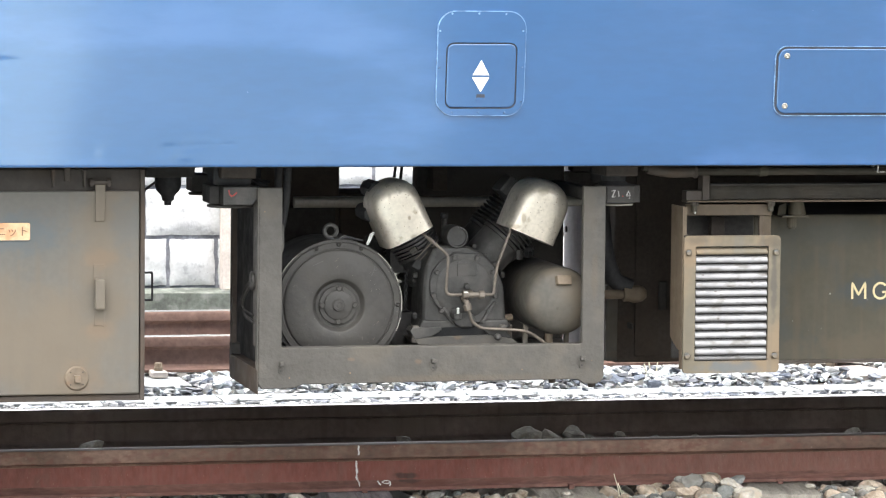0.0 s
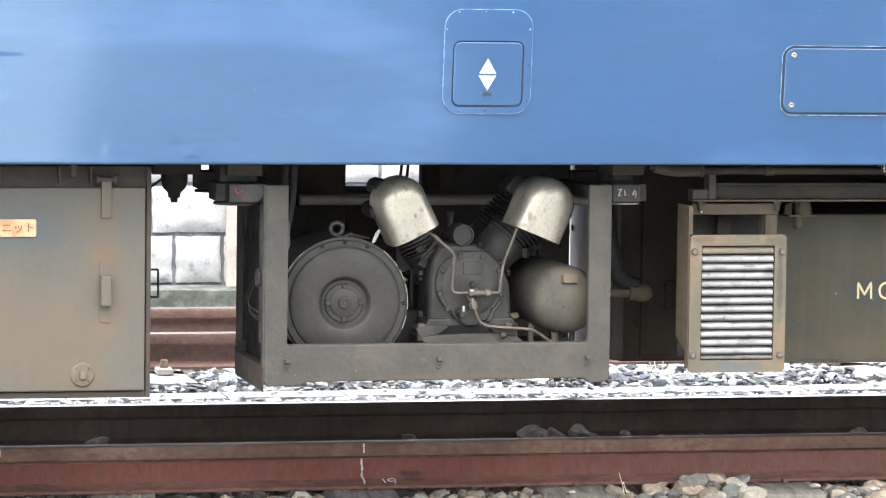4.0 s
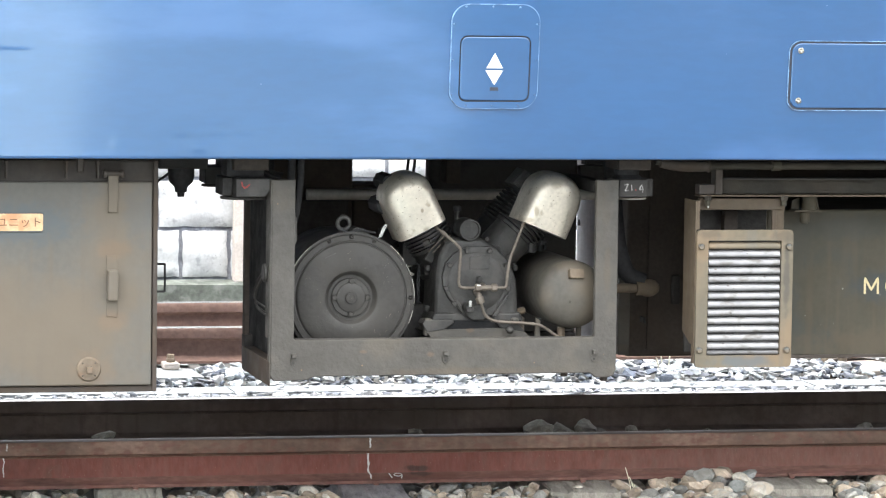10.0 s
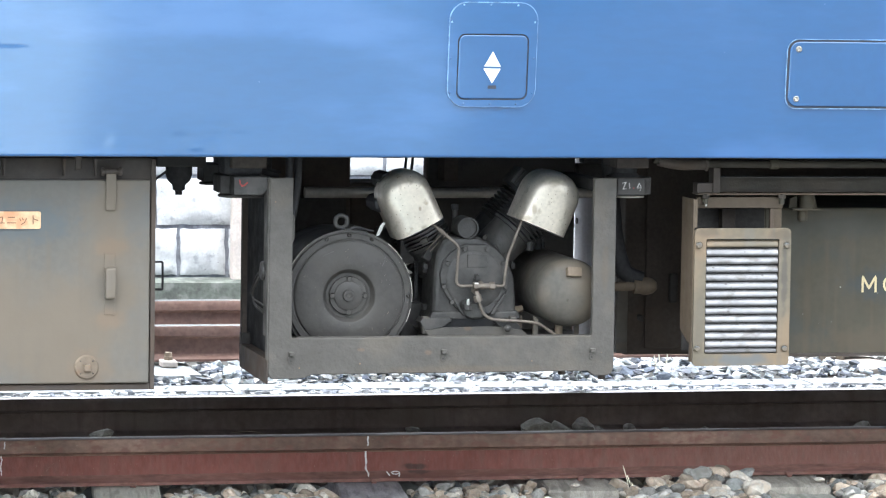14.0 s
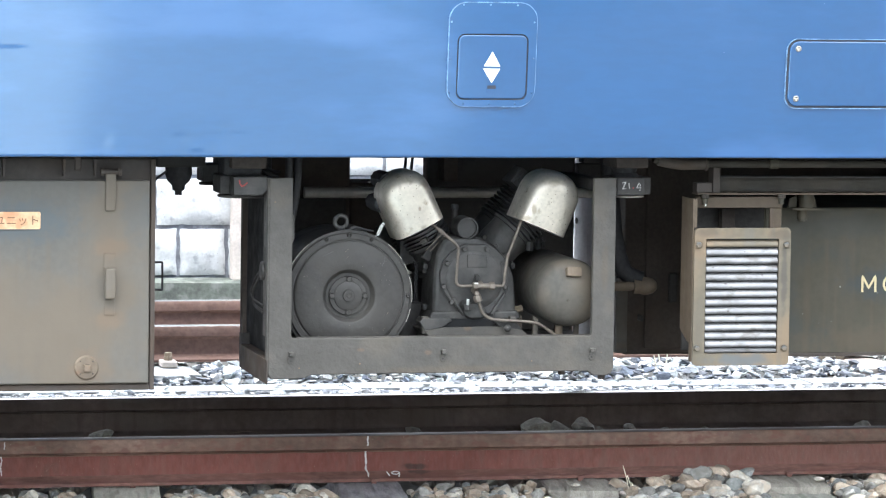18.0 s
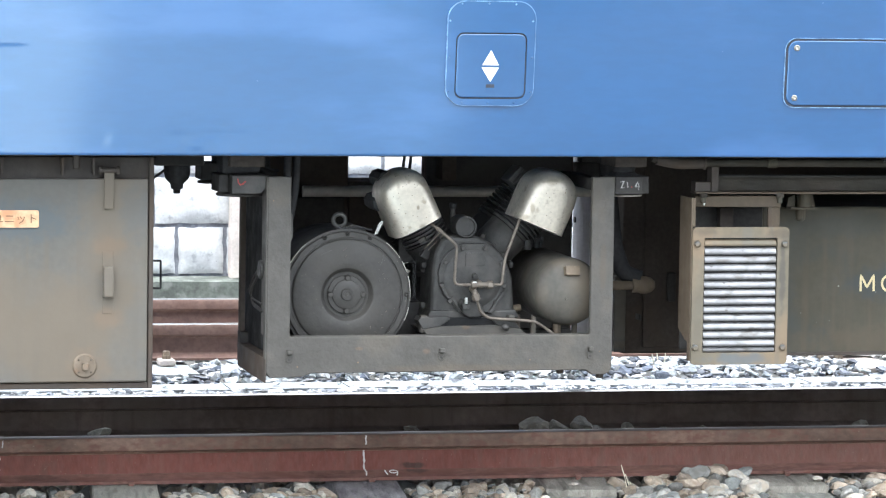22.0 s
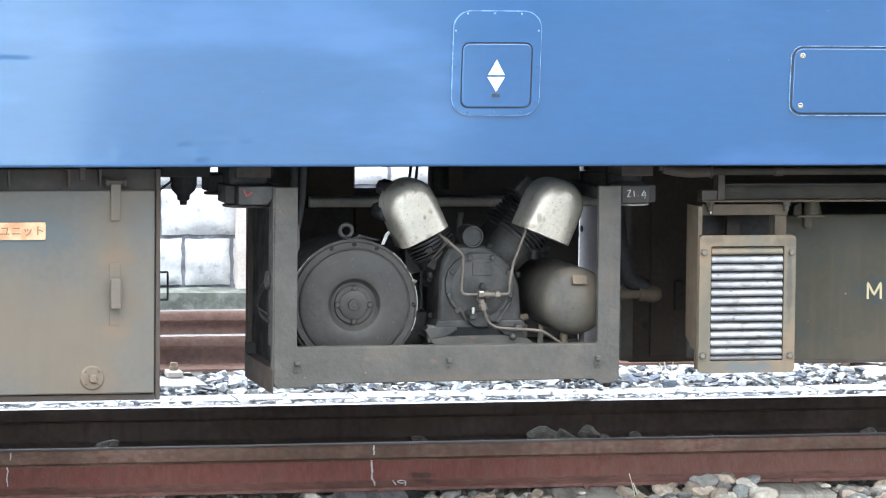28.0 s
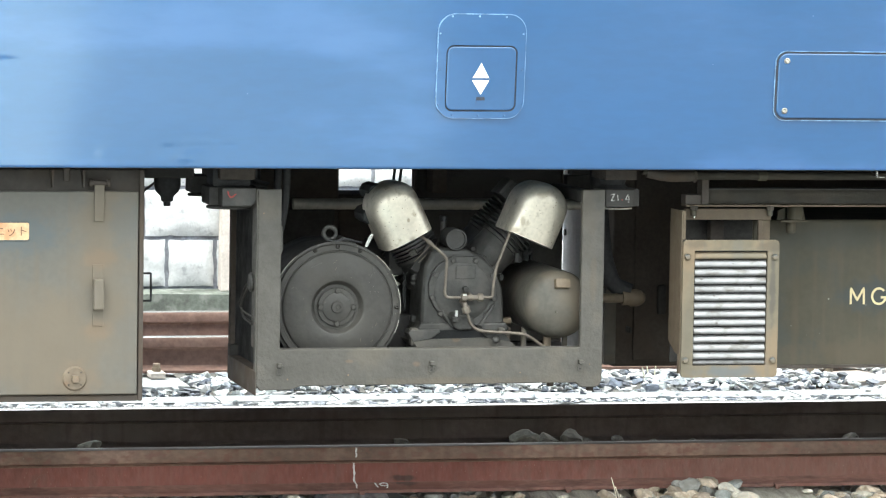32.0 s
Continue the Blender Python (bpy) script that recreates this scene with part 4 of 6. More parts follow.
# the screwed cover plate farther along
cover = part("cover_plate", onto_side(slab(round_rect(1.0655, 2.0165, 1.1448, 1.3475, 0.03, 8), -0.9672, -0.9560, 0.003)), BLUE_PLATE, coach, "blue screwed cover plate with rounded corners", smooth=20)
part("edge_bead", onto_side(ring_plate(round_rect(1.0558, 2.0262, 1.1364, 1.3559, 0.038, 8), round_rect(1.0583, 2.0233, 1.139, 1.3534, 0.0355, 8), -0.9645, -0.9570, 0.0005)), EDGE_HIGHLIGHT, cover, "pale line for the highlight round the plate", smooth=30)
part("cover_seam", onto_side(slab(round_rect(1.0583, 2.0233, 1.139, 1.3534, 0.0355, 8), -0.9632, -0.9560)), SEAM, cover, "dark seam round the cover plate")
for x, z in ((1.0929, 1.3243), (1.0924, 1.1682), (1.9876, 1.3241), (1.9876, 1.1682)):
    bolt(cover, (x, -0.9669 + tuck(z), z), 0.0098, GALV, "screw", "screw", "worn bright slotted screw")

# ---- the equipment cabinet under the floor ----
cab = thing("equipment_cabinet", (-1.7, -0.5, 0.255), "dusty grey steel equipment cabinet with hinged door under the coach", "cabinet")
part("body", box(-2.6, -0.8935, -0.792, -0.20, 0.2555, 0.968, 0.006), CABINET_SHADED, cab)
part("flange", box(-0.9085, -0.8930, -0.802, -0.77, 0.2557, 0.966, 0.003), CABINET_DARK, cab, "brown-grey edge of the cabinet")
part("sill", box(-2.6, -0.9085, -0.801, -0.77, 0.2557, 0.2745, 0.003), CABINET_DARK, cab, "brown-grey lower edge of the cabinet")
door = part("door", box(-2.2, -0.9127, -0.816, -0.79, 0.2775, 0.9015, 0.005), CABINET, cab, "flat grey door with rust-tinted dust")
hinge = part("hinge", slab([(-1.0495, 0.930), (-1.0185, 0.930), (-1.0185, 0.85), (-1.0212, 0.809), (-1.0492, 0.809)], -0.824, -0.815, 0.002), CABINET, door, "long grey hinge strap")
part("hinge_pin", rod((-1.0655, -0.822, 0.9275), (-1.0025, -0.822, 0.9275), 0.0075, bevel=0.002), CABINET_DARK, door, "worn hinge pin")
for x in (-1.061, -1.007):
    part("knuckle", rod((x - 0.0055, -0.822, 0.9275), (x + 0.0055, -0.822, 0.9275), 0.0125, bevel=0.002), CABINET_DARK, door)
part("pin_wear", rod((-1.046, -0.8245, 0.929), (-1.022, -0.8245, 0.929), 0.0042), GALV, door, "bare worn steel of the pin")
latch = part("latch_plate", slab([(-1.0532, 0.678), (-1.0182, 0.678), (-1.0185, 0.489), (-1.0225, 0.486), (-1.0300, 0.489), (-1.0515, 0.489)], -0.8185, -0.815, 0.001), CABINET, door, "grey latch plate")
part("latch_handle", box(-1.0515, -1.0195, -0.846, -0.818, 0.5395, 0.6345, 0.005), CABINET, door, "grey block-shaped latch")
disc = part("plug_disc", lathe([(0, 0.006), (0.033, 0.006), (0.0365, 0.003), (0.038, 0)], (-1.1045, -0.816, 0.3280)), PLUG, door, "round bolted plug with square stud", smooth=40)
part("square_stud", box(-1.1135, -1.0945, -0.838, -0.82, 0.3165, 0.3385, 0.002), PLUG, disc)
for a in (45, 135, 225, 315):
    bolt(disc, (-1.1045 + 0.027 * math.cos(radians(a)), -0.822, 0.328 + 0.027 * math.sin(radians(a))), 0.0026, CABINET_DARK, "dome", "screw")
plate = part("name_plate", slab(round_rect(-1.62, -1.2475, 0.7525, 0.8055, 0.006), -0.8185, -0.8155, 0.001), PLATE, door, "worn orange name plate with brown letters")
for x0, x1, z0, z1 in ((-1.62, -1.2475, 0.8055, 0.8085), (-1.62, -1.2475, 0.7495, 0.7525)):
    part("plate_rim", box(x0, x1, -0.8195, -0.8155, z0, z1, 0.001), CABINET, plate, "pale rim of the name plate")
lettering("ユニット", 0.029, (-1.386, -0.8186, 0.7645), BROWN_INK, plate, "plate_letters", "brown letters", spacing=1.04)
part("plate_letters", box(-1.412, -1.395, -0.8192, -0.8184, 0.768, 0.788, 0), BROWN_INK, plate, "unreadable brown letter")
for x in (-1.1775, -1.0825, -1.36):
    part("gusset", slab([(x - 0.004, 0.966), (x + 0.005, 0.966), (x + 0.003, 0.914), (x - 0.001, 0.914)], -0.826, -0.79, 0.001), CABINET_DARK, cab, "brown-grey gusset")
part("hanger", box(-1.142, -1.122, -0.80, -0.78, 0.93, 0.985, 0.004), CABINET_DARK, cab, "hanger bolt under the floor")
part("hook_rod", tube([(-0.8925, -0.5, 0.6235), (-0.832, -0.5, 0.6235), (-0.8252, -0.5, 0.6235), (-0.8252, -0.5, 0.615), (-0.8245, -0.5, 0.545), (-0.8245, -0.5, 0.5365), (-0.832, -0.5, 0.5365), (-0.8925, -0.5, 0.5365)], 0.0035), RUBBER, cab, "thin black wire staple", smooth=60)
part("edge_clip", box(-0.8935, -0.8650, -0.60, -0.56, 0.858, 0.876, 0.003), CABINET_DARK, cab)

# ---- the drain valve in the gap ----
valve = thing("drain_valve", (-0.7605, -0.4, 0.93), "black oily drain valve with a pointed bowl under the floor", "valve")
part("bowl", lathe([(0, 0.102), (0.011, 0.101), (0.012, 0.088), (0.019, 0.085), (0.021, 0.07), (0.0365, 0.055), (0.0425, 0.035), (0.0425, 0.0), (0.046, -0.002), (0.046, -0.02), (0, -0.02)],
                   (-0.7605, -0.4, 0.930), (0, 0, -1), 28), RUBBER, valve, smooth=40)
part("flange", box(-0.8415, -0.6828, -0.46, -0.30, 0.9201, 0.985, 0.006), DARK, valve)
part("branch_pipe", tube([(-0.80, -0.41, 0.905), (-0.845, -0.41, 0.872), (-0.875, -0.41, 0.84), (-0.89, -0.41, 0.84)], 0.004), RUBBER, valve)

# ---- resilient mounts at both ends of the compressor frame ----
mount_l = thing("frame_mount", (-0.62, -0.7, 0.845), "grey steel hanger block with red check mark beside the frame post", "bracket", "mounts of the compressor frame")
part("hanger_block", slab([(-0.6515, 0.911), (-0.5425, 0.911), (-0.5425, 0.872), (-0.560, 0.8535), (-0.6515, 0.8535)], -0.80, -0.64, 0.004), IRON, mount_l)
part("side_cheek", box(-0.6835, -0.6515, -0.74, -0.60, 0.8540, 0.9105, 0.004), DARK, mount_l)
part("washer_plate", rod((-0.612, -0.70, 0.8425), (-0.612, -0.70, 0.8505), 0.072, seg=40, bevel=0.002), DARK, mount_l, "round dark steel washer plate")
part("rubber_block", box(-0.672, -0.552, -0.74, -0.62, 0.911, 0.972, 0.01), RUBBER, mount_l, "black rubber block")
part("upper_plate", box(-0.655, -0.545, -0.78, -0.6, 0.935, 0.972, 0.004), BROWN, mount_l)
stroke([(-0.634, 0.9015), (-0.6315, 0.8885), (-0.6255, 0.8815), (-0.619, 0.8845), (-0.608, 0.8935)], 0.0045, -0.8005, RED, mount_l, "check_mark", "red chalk tick", 0.4)
mount_b = thing("frame_mount", (-0.70, -0.2, 0.85), "black steel hanger block farther under the floor", "bracket", "mounts of the compressor frame")
part("hanger_block", box(-0.6579, -0.5948, -0.25, -0.12, 0.8604, 0.9168, 0.004), DARK, mount_b)
part("hanger_neck", box(-0.6066, -0.50, -0.24, -0.13, 0.8944, 0.985, 0.004), DARK, mount_b)
part("washer_plate", rod((-0.614, -0.22, 0.8509), (-0.614, -0.22, 0.8589), 0.052, seg=32, bevel=0.002), DARK, mount_b)
mount_r = thing("frame_mount", (0.63, -0.7, 0.845), "grey steel hanger block with white painted figures beside the frame post", "bracket", "mounts of the compressor frame")
part("hanger_block", box(0.5695, 0.662, -0.80, -0.64, 0.8535, 0.909, 0.004), DARK, mount_r)
part("side_cheek", box(0.662, 0.6875, -0.775, -0.64, 0.8540, 0.909, 0.003), DARK, mount_r)
part("washer_plate", rod((0.622, -0.72, 0.8435), (0.622, -0.72, 0.8495), 0.056, seg=40, bevel=0.002), GALV, mount_r, "pale steel washer plate")
part("rubber_block", lathe([(0, 0), (0.05, 0), (0.038, 0.012), (0.042, 0.03), (0, 0.03)], (0.615, -0.72, 0.909), (0, 0, 1), 28), RUBBER, mount_r, "black rubber cone")
part("upper_plate", box(0.5705, 0.675, -0.79, -0.62, 0.938, 0.972, 0.004), BROWN, mount_r)
for k, pts in enumerate(([(0.586, 0.8925), (0.5985, 0.8945), (0.589, 0.8745), (0.6005, 0.8745)], [(0.609, 0.8925), (0.6105, 0.874)], [(0.622, 0.8765), (0.625, 0.8765)],
                         [(0.643, 0.893), (0.6345, 0.8775), (0.649, 0.8775)], [(0.6455, 0.888), (0.646, 0.868)])):
    stroke(pts, 0.0034, -0.8004, RED if k == 2 else FIGURE, mount_r, "painted_figure", "faded hand-painted figure", 0.5, k)

# ---- the compressor's carrying frame ----
fr = thing("compressor_frame", (0.01, -0.58, 0.285), "dusty grey steel carrying frame hung under the coach", "frame")
part("front_frame", slab([(-0.5425, 0.9085), (-0.4690, 0.9085), (-0.4690, 0.418), (-0.4665, 0.4135), (-0.462, 0.412), (0.484, 0.4125), (0.4885, 0.414), (0.4910, 0.4185), (0.4910, 0.9088), (0.5635, 0.9088), (0.5635, 0.31), (0.556, 0.293), (0.540, 0.286), (0.50, 0.286), (0.478, 0.301), (-0.40, 0.2985), (-0.432, 0.287), (-0.530, 0.285), (-0.5425, 0.30)], -0.82, -0.80, 0.003), FRAME, fr, "dusty grey front plate of posts and lower beam")
part("beam_flange", box(-0.528, 0.55, -0.7998, -0.759, 0.398, 0.4115, 0.003), FRAME, fr)
part("beam_flange", box(-0.528, 0.55, -0.7998, -0.759, 0.302, 0.312, 0.003), FRAME, fr)
part("post_flange", box(-0.5425, -0.530, -0.7995, -0.72, 0.4123, 0.9085, 0.003), FRAME, fr)
part("post_flange", box(0.551, 0.5635, -0.7995, -0.72, 0.4128, 0.9088, 0.003), FRAME, fr)
part("side_plate", box(-0.513, -0.505, -0.758, -0.20, 0.3455, 0.86, 0.002), NEAR_BLACK, fr, "near-black side plate")
part("corner_flange", box(-0.5468, -0.5429, -0.8215, -0.79, 0.3455, 0.9085, 0.001), FRAME, fr, "thin worn steel edge")
part("side_beam", box(-0.5470, -0.5429, -0.8225, -0.33, 0.270, 0.3450, 0.001), CABINET_DARK, fr, "brown dusty side beam")
for x in (-0.5415, 0.512):
    part("side_beam", box(x - 0.001, x + 0.05, -0.759, -0.33, 0.285, 0.3445, 0.003), BROWN, fr, "brown dusty side beam")
    part("top_rail", box(x, x + 0.04, -0.72, -0.335, 0.861, 0.9, 0.003), DARK, fr)
part("back_beam", box(-0.54, 0.56, -0.329, -0.28, 0.285, 0.38, 0.003), DARK, fr)
part("back_post", box(-0.5415, -0.525, -0.334, -0.30, 0.381, 0.90, 0.002), BROWN, fr, "brown dusty back post")
part("floor_plate", box(-0.503, 0.548, -0.757, -0.331, 0.33, 0.342, 0.001), FRAME, fr, "dusty base plate")
part("slant_brace", slab([(-0.538, 0.83), (-0.470, 0.905), (-0.47, 0.88), (-0.538, 0.79)], -0.71, -0.70), DARK, fr)
part("edge_strip", slab([(-0.4685, 0.80), (-0.461, 0.79), (-0.459, 0.72), (-0.4685, 0.70)], -0.80, -0.796), FRAME, fr)
for x, z in ((-0.4709, 0.3645), (0.0120, 0.3675), (0.4915, 0.3680)):
    lug = part("lug", slab([(x - 0.0085, z - 0.010), (x + 0.0065, z - 0.010), (x + 0.0070, z - 0.026), (x + 0.0030, z - 0.0315), (x - 0.0055, z - 0.0315), (x - 0.0095, z - 0.026)], -0.8245, -0.8195, 0.001), FRAME, fr, "small dusty lug")
    part("lug_hole", rod((x - 0.0015, -0.8256, z - 0.0225), (x - 0.0015, -0.8240, z - 0.0225), 0.0032, seg=12), DARK, lug, "dark hole")
    part("lug_pin", box(x - 0.0075, x + 0.0085, -0.840, -0.8195, z - 0.006, z + 0.0065, 0.002), FRAME, lug, "square stud")
for y in (-0.66, -0.5):
    part("hole_rim", rod((-0.5445, y, 0.315), (-0.542, y, 0.315), 0.016, bevel=0.001), DARK, fr)
# cable loops on the frame's dark side
loops = thing("cable_loops", (-0.53, -0.55, 0.47), "looped black cables hanging beside the motor", "cable")
for k, (dx, r) in enumerate(((0.0, 0.0034), (0.034, 0.0030), (0.012, 0.0016))):
    part("cable", tube([(-0.5475, -0.760, 0.625), (-0.551, -0.70 + dx, 0.590 + dx * 0.3), (-0.556, -0.635 + dx, 0.552), (-0.557, -0.615 + dx, 0.522 + dx * 0.4), (-0.555, -0.655 + dx, 0.496 + dx * 0.6), (-0.550, -0.77, 0.487 + dx * 0.7)], r), MOTOR, loops, smooth=60)
part("gland", rod((-0.554, -0.735, 0.615), (-0.54, -0.735, 0.615), 0.030, bevel=0.006), IRON, loops)

# ---- the electric motor ----
MX, MZ = -0.2668, 0.532
motor = thing("electric_motor", (MX, -0.5, 0.342), "round dark grey electric motor with a dished end shield", "motor")
part("casing", lathe([(0, -0.36), (0.19, -0.36), (0.198, -0.35), (0.198, -0.02), (0.206, -0.018), (0.206, 0.0), (0.18, 0.002)], (MX, -0.69, MZ), seg=80), MOTOR, motor, "ribbed cylindrical motor casing", smooth=35)
shield = part("end_shield", lathe([(0.1985, 0.0), (0.1985, 0.004), (0.195, 0.0085), (0.180, 0.0095), (0.178, 0.0065), (0.175, 0.0065), (0.172, 0.0125), (0.167, 0.0150), (0.110, 0.0185), (0.086, 0.0187), (0.0825, 0.0170), (0.0795, 0.012), (0.0735, 0.001), (0.0705, -0.0015), (0.060, -0.002), (0.0, -0.002)],
                                  (MX, -0.69, MZ), seg=96), MOTOR, motor, "dished dusty end shield", smooth=35)
hub = part("bearing_cap", lathe([(0.0612, -0.004), (0.0612, 0.003), (0.0595, 0.0055), (0.0465, 0.0062), (0.0455, 0.0095), (0.0435, 0.0108), (0.0195, 0.0115), (0.019, 0.0165), (0.0165, 0.0185), (0.0105, 0.0187), (0.0095, 0.0165), (0.005, 0.0165), (0.004, 0.0175), (0, 0.0175)],
                                (MX, -0.69, MZ), seg=64), MOTOR, motor, "round bearing cap", smooth=35)
# Pale arcs set on the worn rim to paint its highlight.
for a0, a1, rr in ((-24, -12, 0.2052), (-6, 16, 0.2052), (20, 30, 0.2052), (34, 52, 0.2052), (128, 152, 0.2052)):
    part("rim_wear", tube([(MX + rr * math.cos(radians(a)), -0.6905, MZ + rr * math.sin(radians(a))) for a in range(a0, a1 + 1, 2)], 0.0013, 6, 3), GALV, shield, "pale arcs for the highlight on the worn rim", smooth=60)
for pts in ([(-0.157, 0.668), (-0.152, 0.655), (-0.155, 0.640), (-0.164, 0.622)], [(-0.352, 0.657), (-0.318, 0.672)]):
    stroke(pts, 0.0022, -0.7055, FADED, shield, "scratch", "pale scratch in the paint", 0.8, 9)
rnd = random.Random(12)
for _ in range(16):
    a, r, d, w = rnd.uniform(-1.0, 2.8), rnd.uniform(0.115, 0.16), rnd.uniform(0, 6.28), rnd.uniform(0.003, 0.011)
    x, z = MX + r * math.cos(a), MZ + r * math.sin(a)
    stroke([(x, z), (x + w * math.cos(d), z + w * math.sin(d))], 0.0011, -0.7085, TANK, shield, "scratch", "pale scratch in the paint", 0.8, 9)
for a in (88, 0, 180, 270):
    bolt(hub, (MX + 0.0522 * math.cos(radians(a)), -0.6955, MZ + 0.0522 * math.sin(radians(a))), 0.0088, MOTOR, "hex", "bolt")
for a, r in ((90, 0.0085), (112, 0.0075), (68, 0.0075), (0, 0.0085)):
    bolt(shield, (MX + 0.191 * math.cos(radians(a)), -0.6985, MZ + 0.191 * math.sin(radians(a))), r, MOTOR, "dome", "bolt")
eye = part("lifting_eye", lathe([(0.0195 + 0.0068 * math.cos(radians(a)), 0.0068 * math.sin(radians(a))) for a in range(0, 361, 30)], (-0.2856, -0.66, 0.7623), seg=28), IRON, motor, "cast lifting eye", smooth=60)
part("eye_foot", rod((-0.283, -0.66, 0.722), (-0.283, -0.66, 0.742), 0.014, 0.01, bevel=0.002), IRON, eye)
part("cable", tube([(-0.292, -0.675, 0.742), (-0.268, -0.685, 0.735), (-0.235, -0.685, 0.747), (-0.212, -0.685, 0.738), (-0.185, -0.67, 0.733)], 0.0035), RUBBER, motor, "black cable along the motor's top", smooth=60)
part("eye_shoulder", slab([(-0.262, 0.742), (-0.245, 0.752), (-0.205, 0.735), (-0.20, 0.722), (-0.262, 0.722)], -0.672, -0.60, 0.003), IRON, motor)
# Small bright slanted piece between motor and cover.
part("tie_tag", slab([(-0.1735, 0.716), (-0.163, 0.718), (-0.1435, 0.757), (-0.1495, 0.760), (-0.160, 0.750)], -0.66, -0.655, 0.001), BRIGHT, motor, "bright slanted sliver")
for x in (-0.40, -0.13):
    part("foot", slab([(x - 0.05, 0.342), (x + 0.05, 0.342), (x + 0.045, 0.36), (x + 0.03, 0.40), (x - 0.03, 0.40), (x - 0.045, 0.36)], -0.66, -0.40, 0.004), MOTOR, motor)
part("terminal_box", box(-0.50, -0.44, -0.62, -0.45, 0.44, 0.56, 0.006), MOTOR, motor)
# fan coupling behind its woven guard
guard = thing("coupling_guard", (-0.01, -0.52, 0.342), "zigzag wire guard round the coupling beside the motor", "guard")
for side in (-1, 1):
    pts = [(-0.0145 + 0.0085 * side * (1 if k % 2 else -1), -0.53, 0.498 + 0.0185 * k) for k in range(8)]
    part("wire", tube(pts, 0.0026, 6, 2), RUBBER, guard, "black zigzag wire", smooth=60)
# Daylight between the wires, painted as pale wedges.
for k in range(4):
    z = 0.508 + 0.0325 * k
    part("pale_flake", slab([(-0.033, z), (-0.033, z + 0.022), (-0.012, z + 0.013), (-0.012, z + 0.008)], -0.46, -0.455), GALV, guard, "pale wedge standing for daylight between the wires")
# Plates added to keep the space round the wire dark.
part("guard_post", box(-0.055, 0.02, -0.5, -0.44, 0.342, 0.488, 0.003), DARK, guard)
part("guard_back", box(-0.10, 0.06, -0.31, -0.30, 0.342, 0.72, 0.002), DARK, guard)
part("guard_top", box(-0.06, 0.02, -0.5, -0.44, 0.615, 0.72, 0.003), DARK, guard)

# ---- the air compressor ----
comp = thing("air_compressor", (0.17, -0.45, 0.342), "dark cast-iron V-type air compressor with finned cylinders", "compressor")
CX, CZ, CY = 0.1655, 0.5545, -0.63
case = part("crankcase", slab([(0.012, 0.43), (0.018, 0.47), (0.022, 0.60), (0.028, 0.655), (0.05, 0.70), (0.085, 0.712), (0.165, 0.712), (0.222, 0.682), (0.262, 0.638), (0.284, 0.58), (0.288, 0.54), (0.292, 0.47), (0.300, 0.43)],
                              -0.632, -0.46, 0.018, 3), IRON, comp, "dusty cast crankcase")
for x, w in ((0.002, 0.018), (0.289, 0.016)):
    for z in (0.47, 0.60):
        part("side_lug", box(x, x + w, -0.56, -0.53, z, z + 0.022, 0.007), IRON, case, "cast side lug")
part("base_foot", slab([(-0.0008, 0.3993), (0.0004, 0.3132), (0.328, 0.3099), (0.3265, 0.3965), (0.304, 0.4166), (0.2263, 0.4289), (0.0409, 0.425), (-0.0157, 0.4173)], -0.668, -0.30, 0.002), FRAME, comp, "dusty cast foot plate")
part("foot_flare", slab([(-0.0138, 0.4173), (0.041, 0.4258), (0.0736, 0.4471), (0.0716, 0.4561), (-0.0216, 0.455), (-0.0288, 0.4443)], -0.6675, -0.60, 0.002), IRON, comp, "flared dusty end of the foot")
part("foot_flare", slab([(0.2264, 0.4297), (0.3041, 0.4165), (0.289, 0.4346), (0.2648, 0.451), (0.2114, 0.446)], -0.6675, -0.60, 0.002), IRON, comp, "flared dusty end of the foot")
# Shade below the crankcase, put in as a near-black sheet.
part("foot_gap", slab([(0.0215, 0.4008), (0.2514, 0.3989), (0.2506, 0.4512), (0.0207, 0.4529)], -0.650, -0.40), NEAR_BLACK, comp, "near-black sheet for the shade under the crankcase")
part("crankcase_edge", slab([(0.012, 0.4475), (0.006, 0.455), (0.016, 0.475), (0.292, 0.475), (0.304, 0.455), (0.298, 0.4475)], -0.645, -0.42, 0.006, 2), IRON, comp, "rounded lower edge of the crankcase")
for x0, x1 in ((-0.021, 0.0028), (0.2636, 0.2857)):
    part("foot_lug", box(x0, x1, -0.664, -0.63, 0.405, 0.4605, 0.005), FRAME, comp, "dusty mounting lug")
COVER = [(0.0872, 0.4933), (0.0574, 0.5258), (0.0404, 0.5618), (0.038, 0.5976), (0.0485, 0.6335), (0.07, 0.6603), (0.0955, 0.6763), (0.1136, 0.687), (0.1945, 0.687), (0.2168, 0.6741),
         (0.2393, 0.6543), (0.2544, 0.629), (0.2623, 0.5966), (0.2629, 0.5606), (0.2559, 0.539), (0.2344, 0.4977), (0.2091, 0.4654), (0.1909, 0.4494), (0.1246, 0.4499), (0.106, 0.468)]
cover = part("front_cover", slab(COVER[::-1], -0.645, -0.612, 0.004, 2), IRON, comp, "pear-shaped bolted crankcase cover")
part("cover_dome", lathe([(0.094, 0.0), (0.090, 0.0035), (0.070, 0.006), (0.0, 0.0075)], (0.150, -0.6445, 0.575), seg=56), IRON, cover, smooth=60)
for x, z in ((0.0611, 0.6284), (0.0503, 0.555), (0.0768, 0.505), (0.1164, 0.673), (0.1899, 0.6728), (0.244, 0.6259), (0.2258, 0.5), (0.2505, 0.5521)):
    bolt(cover, (x, -0.645, z), 0.0080, IRON, "hex", "bolt")
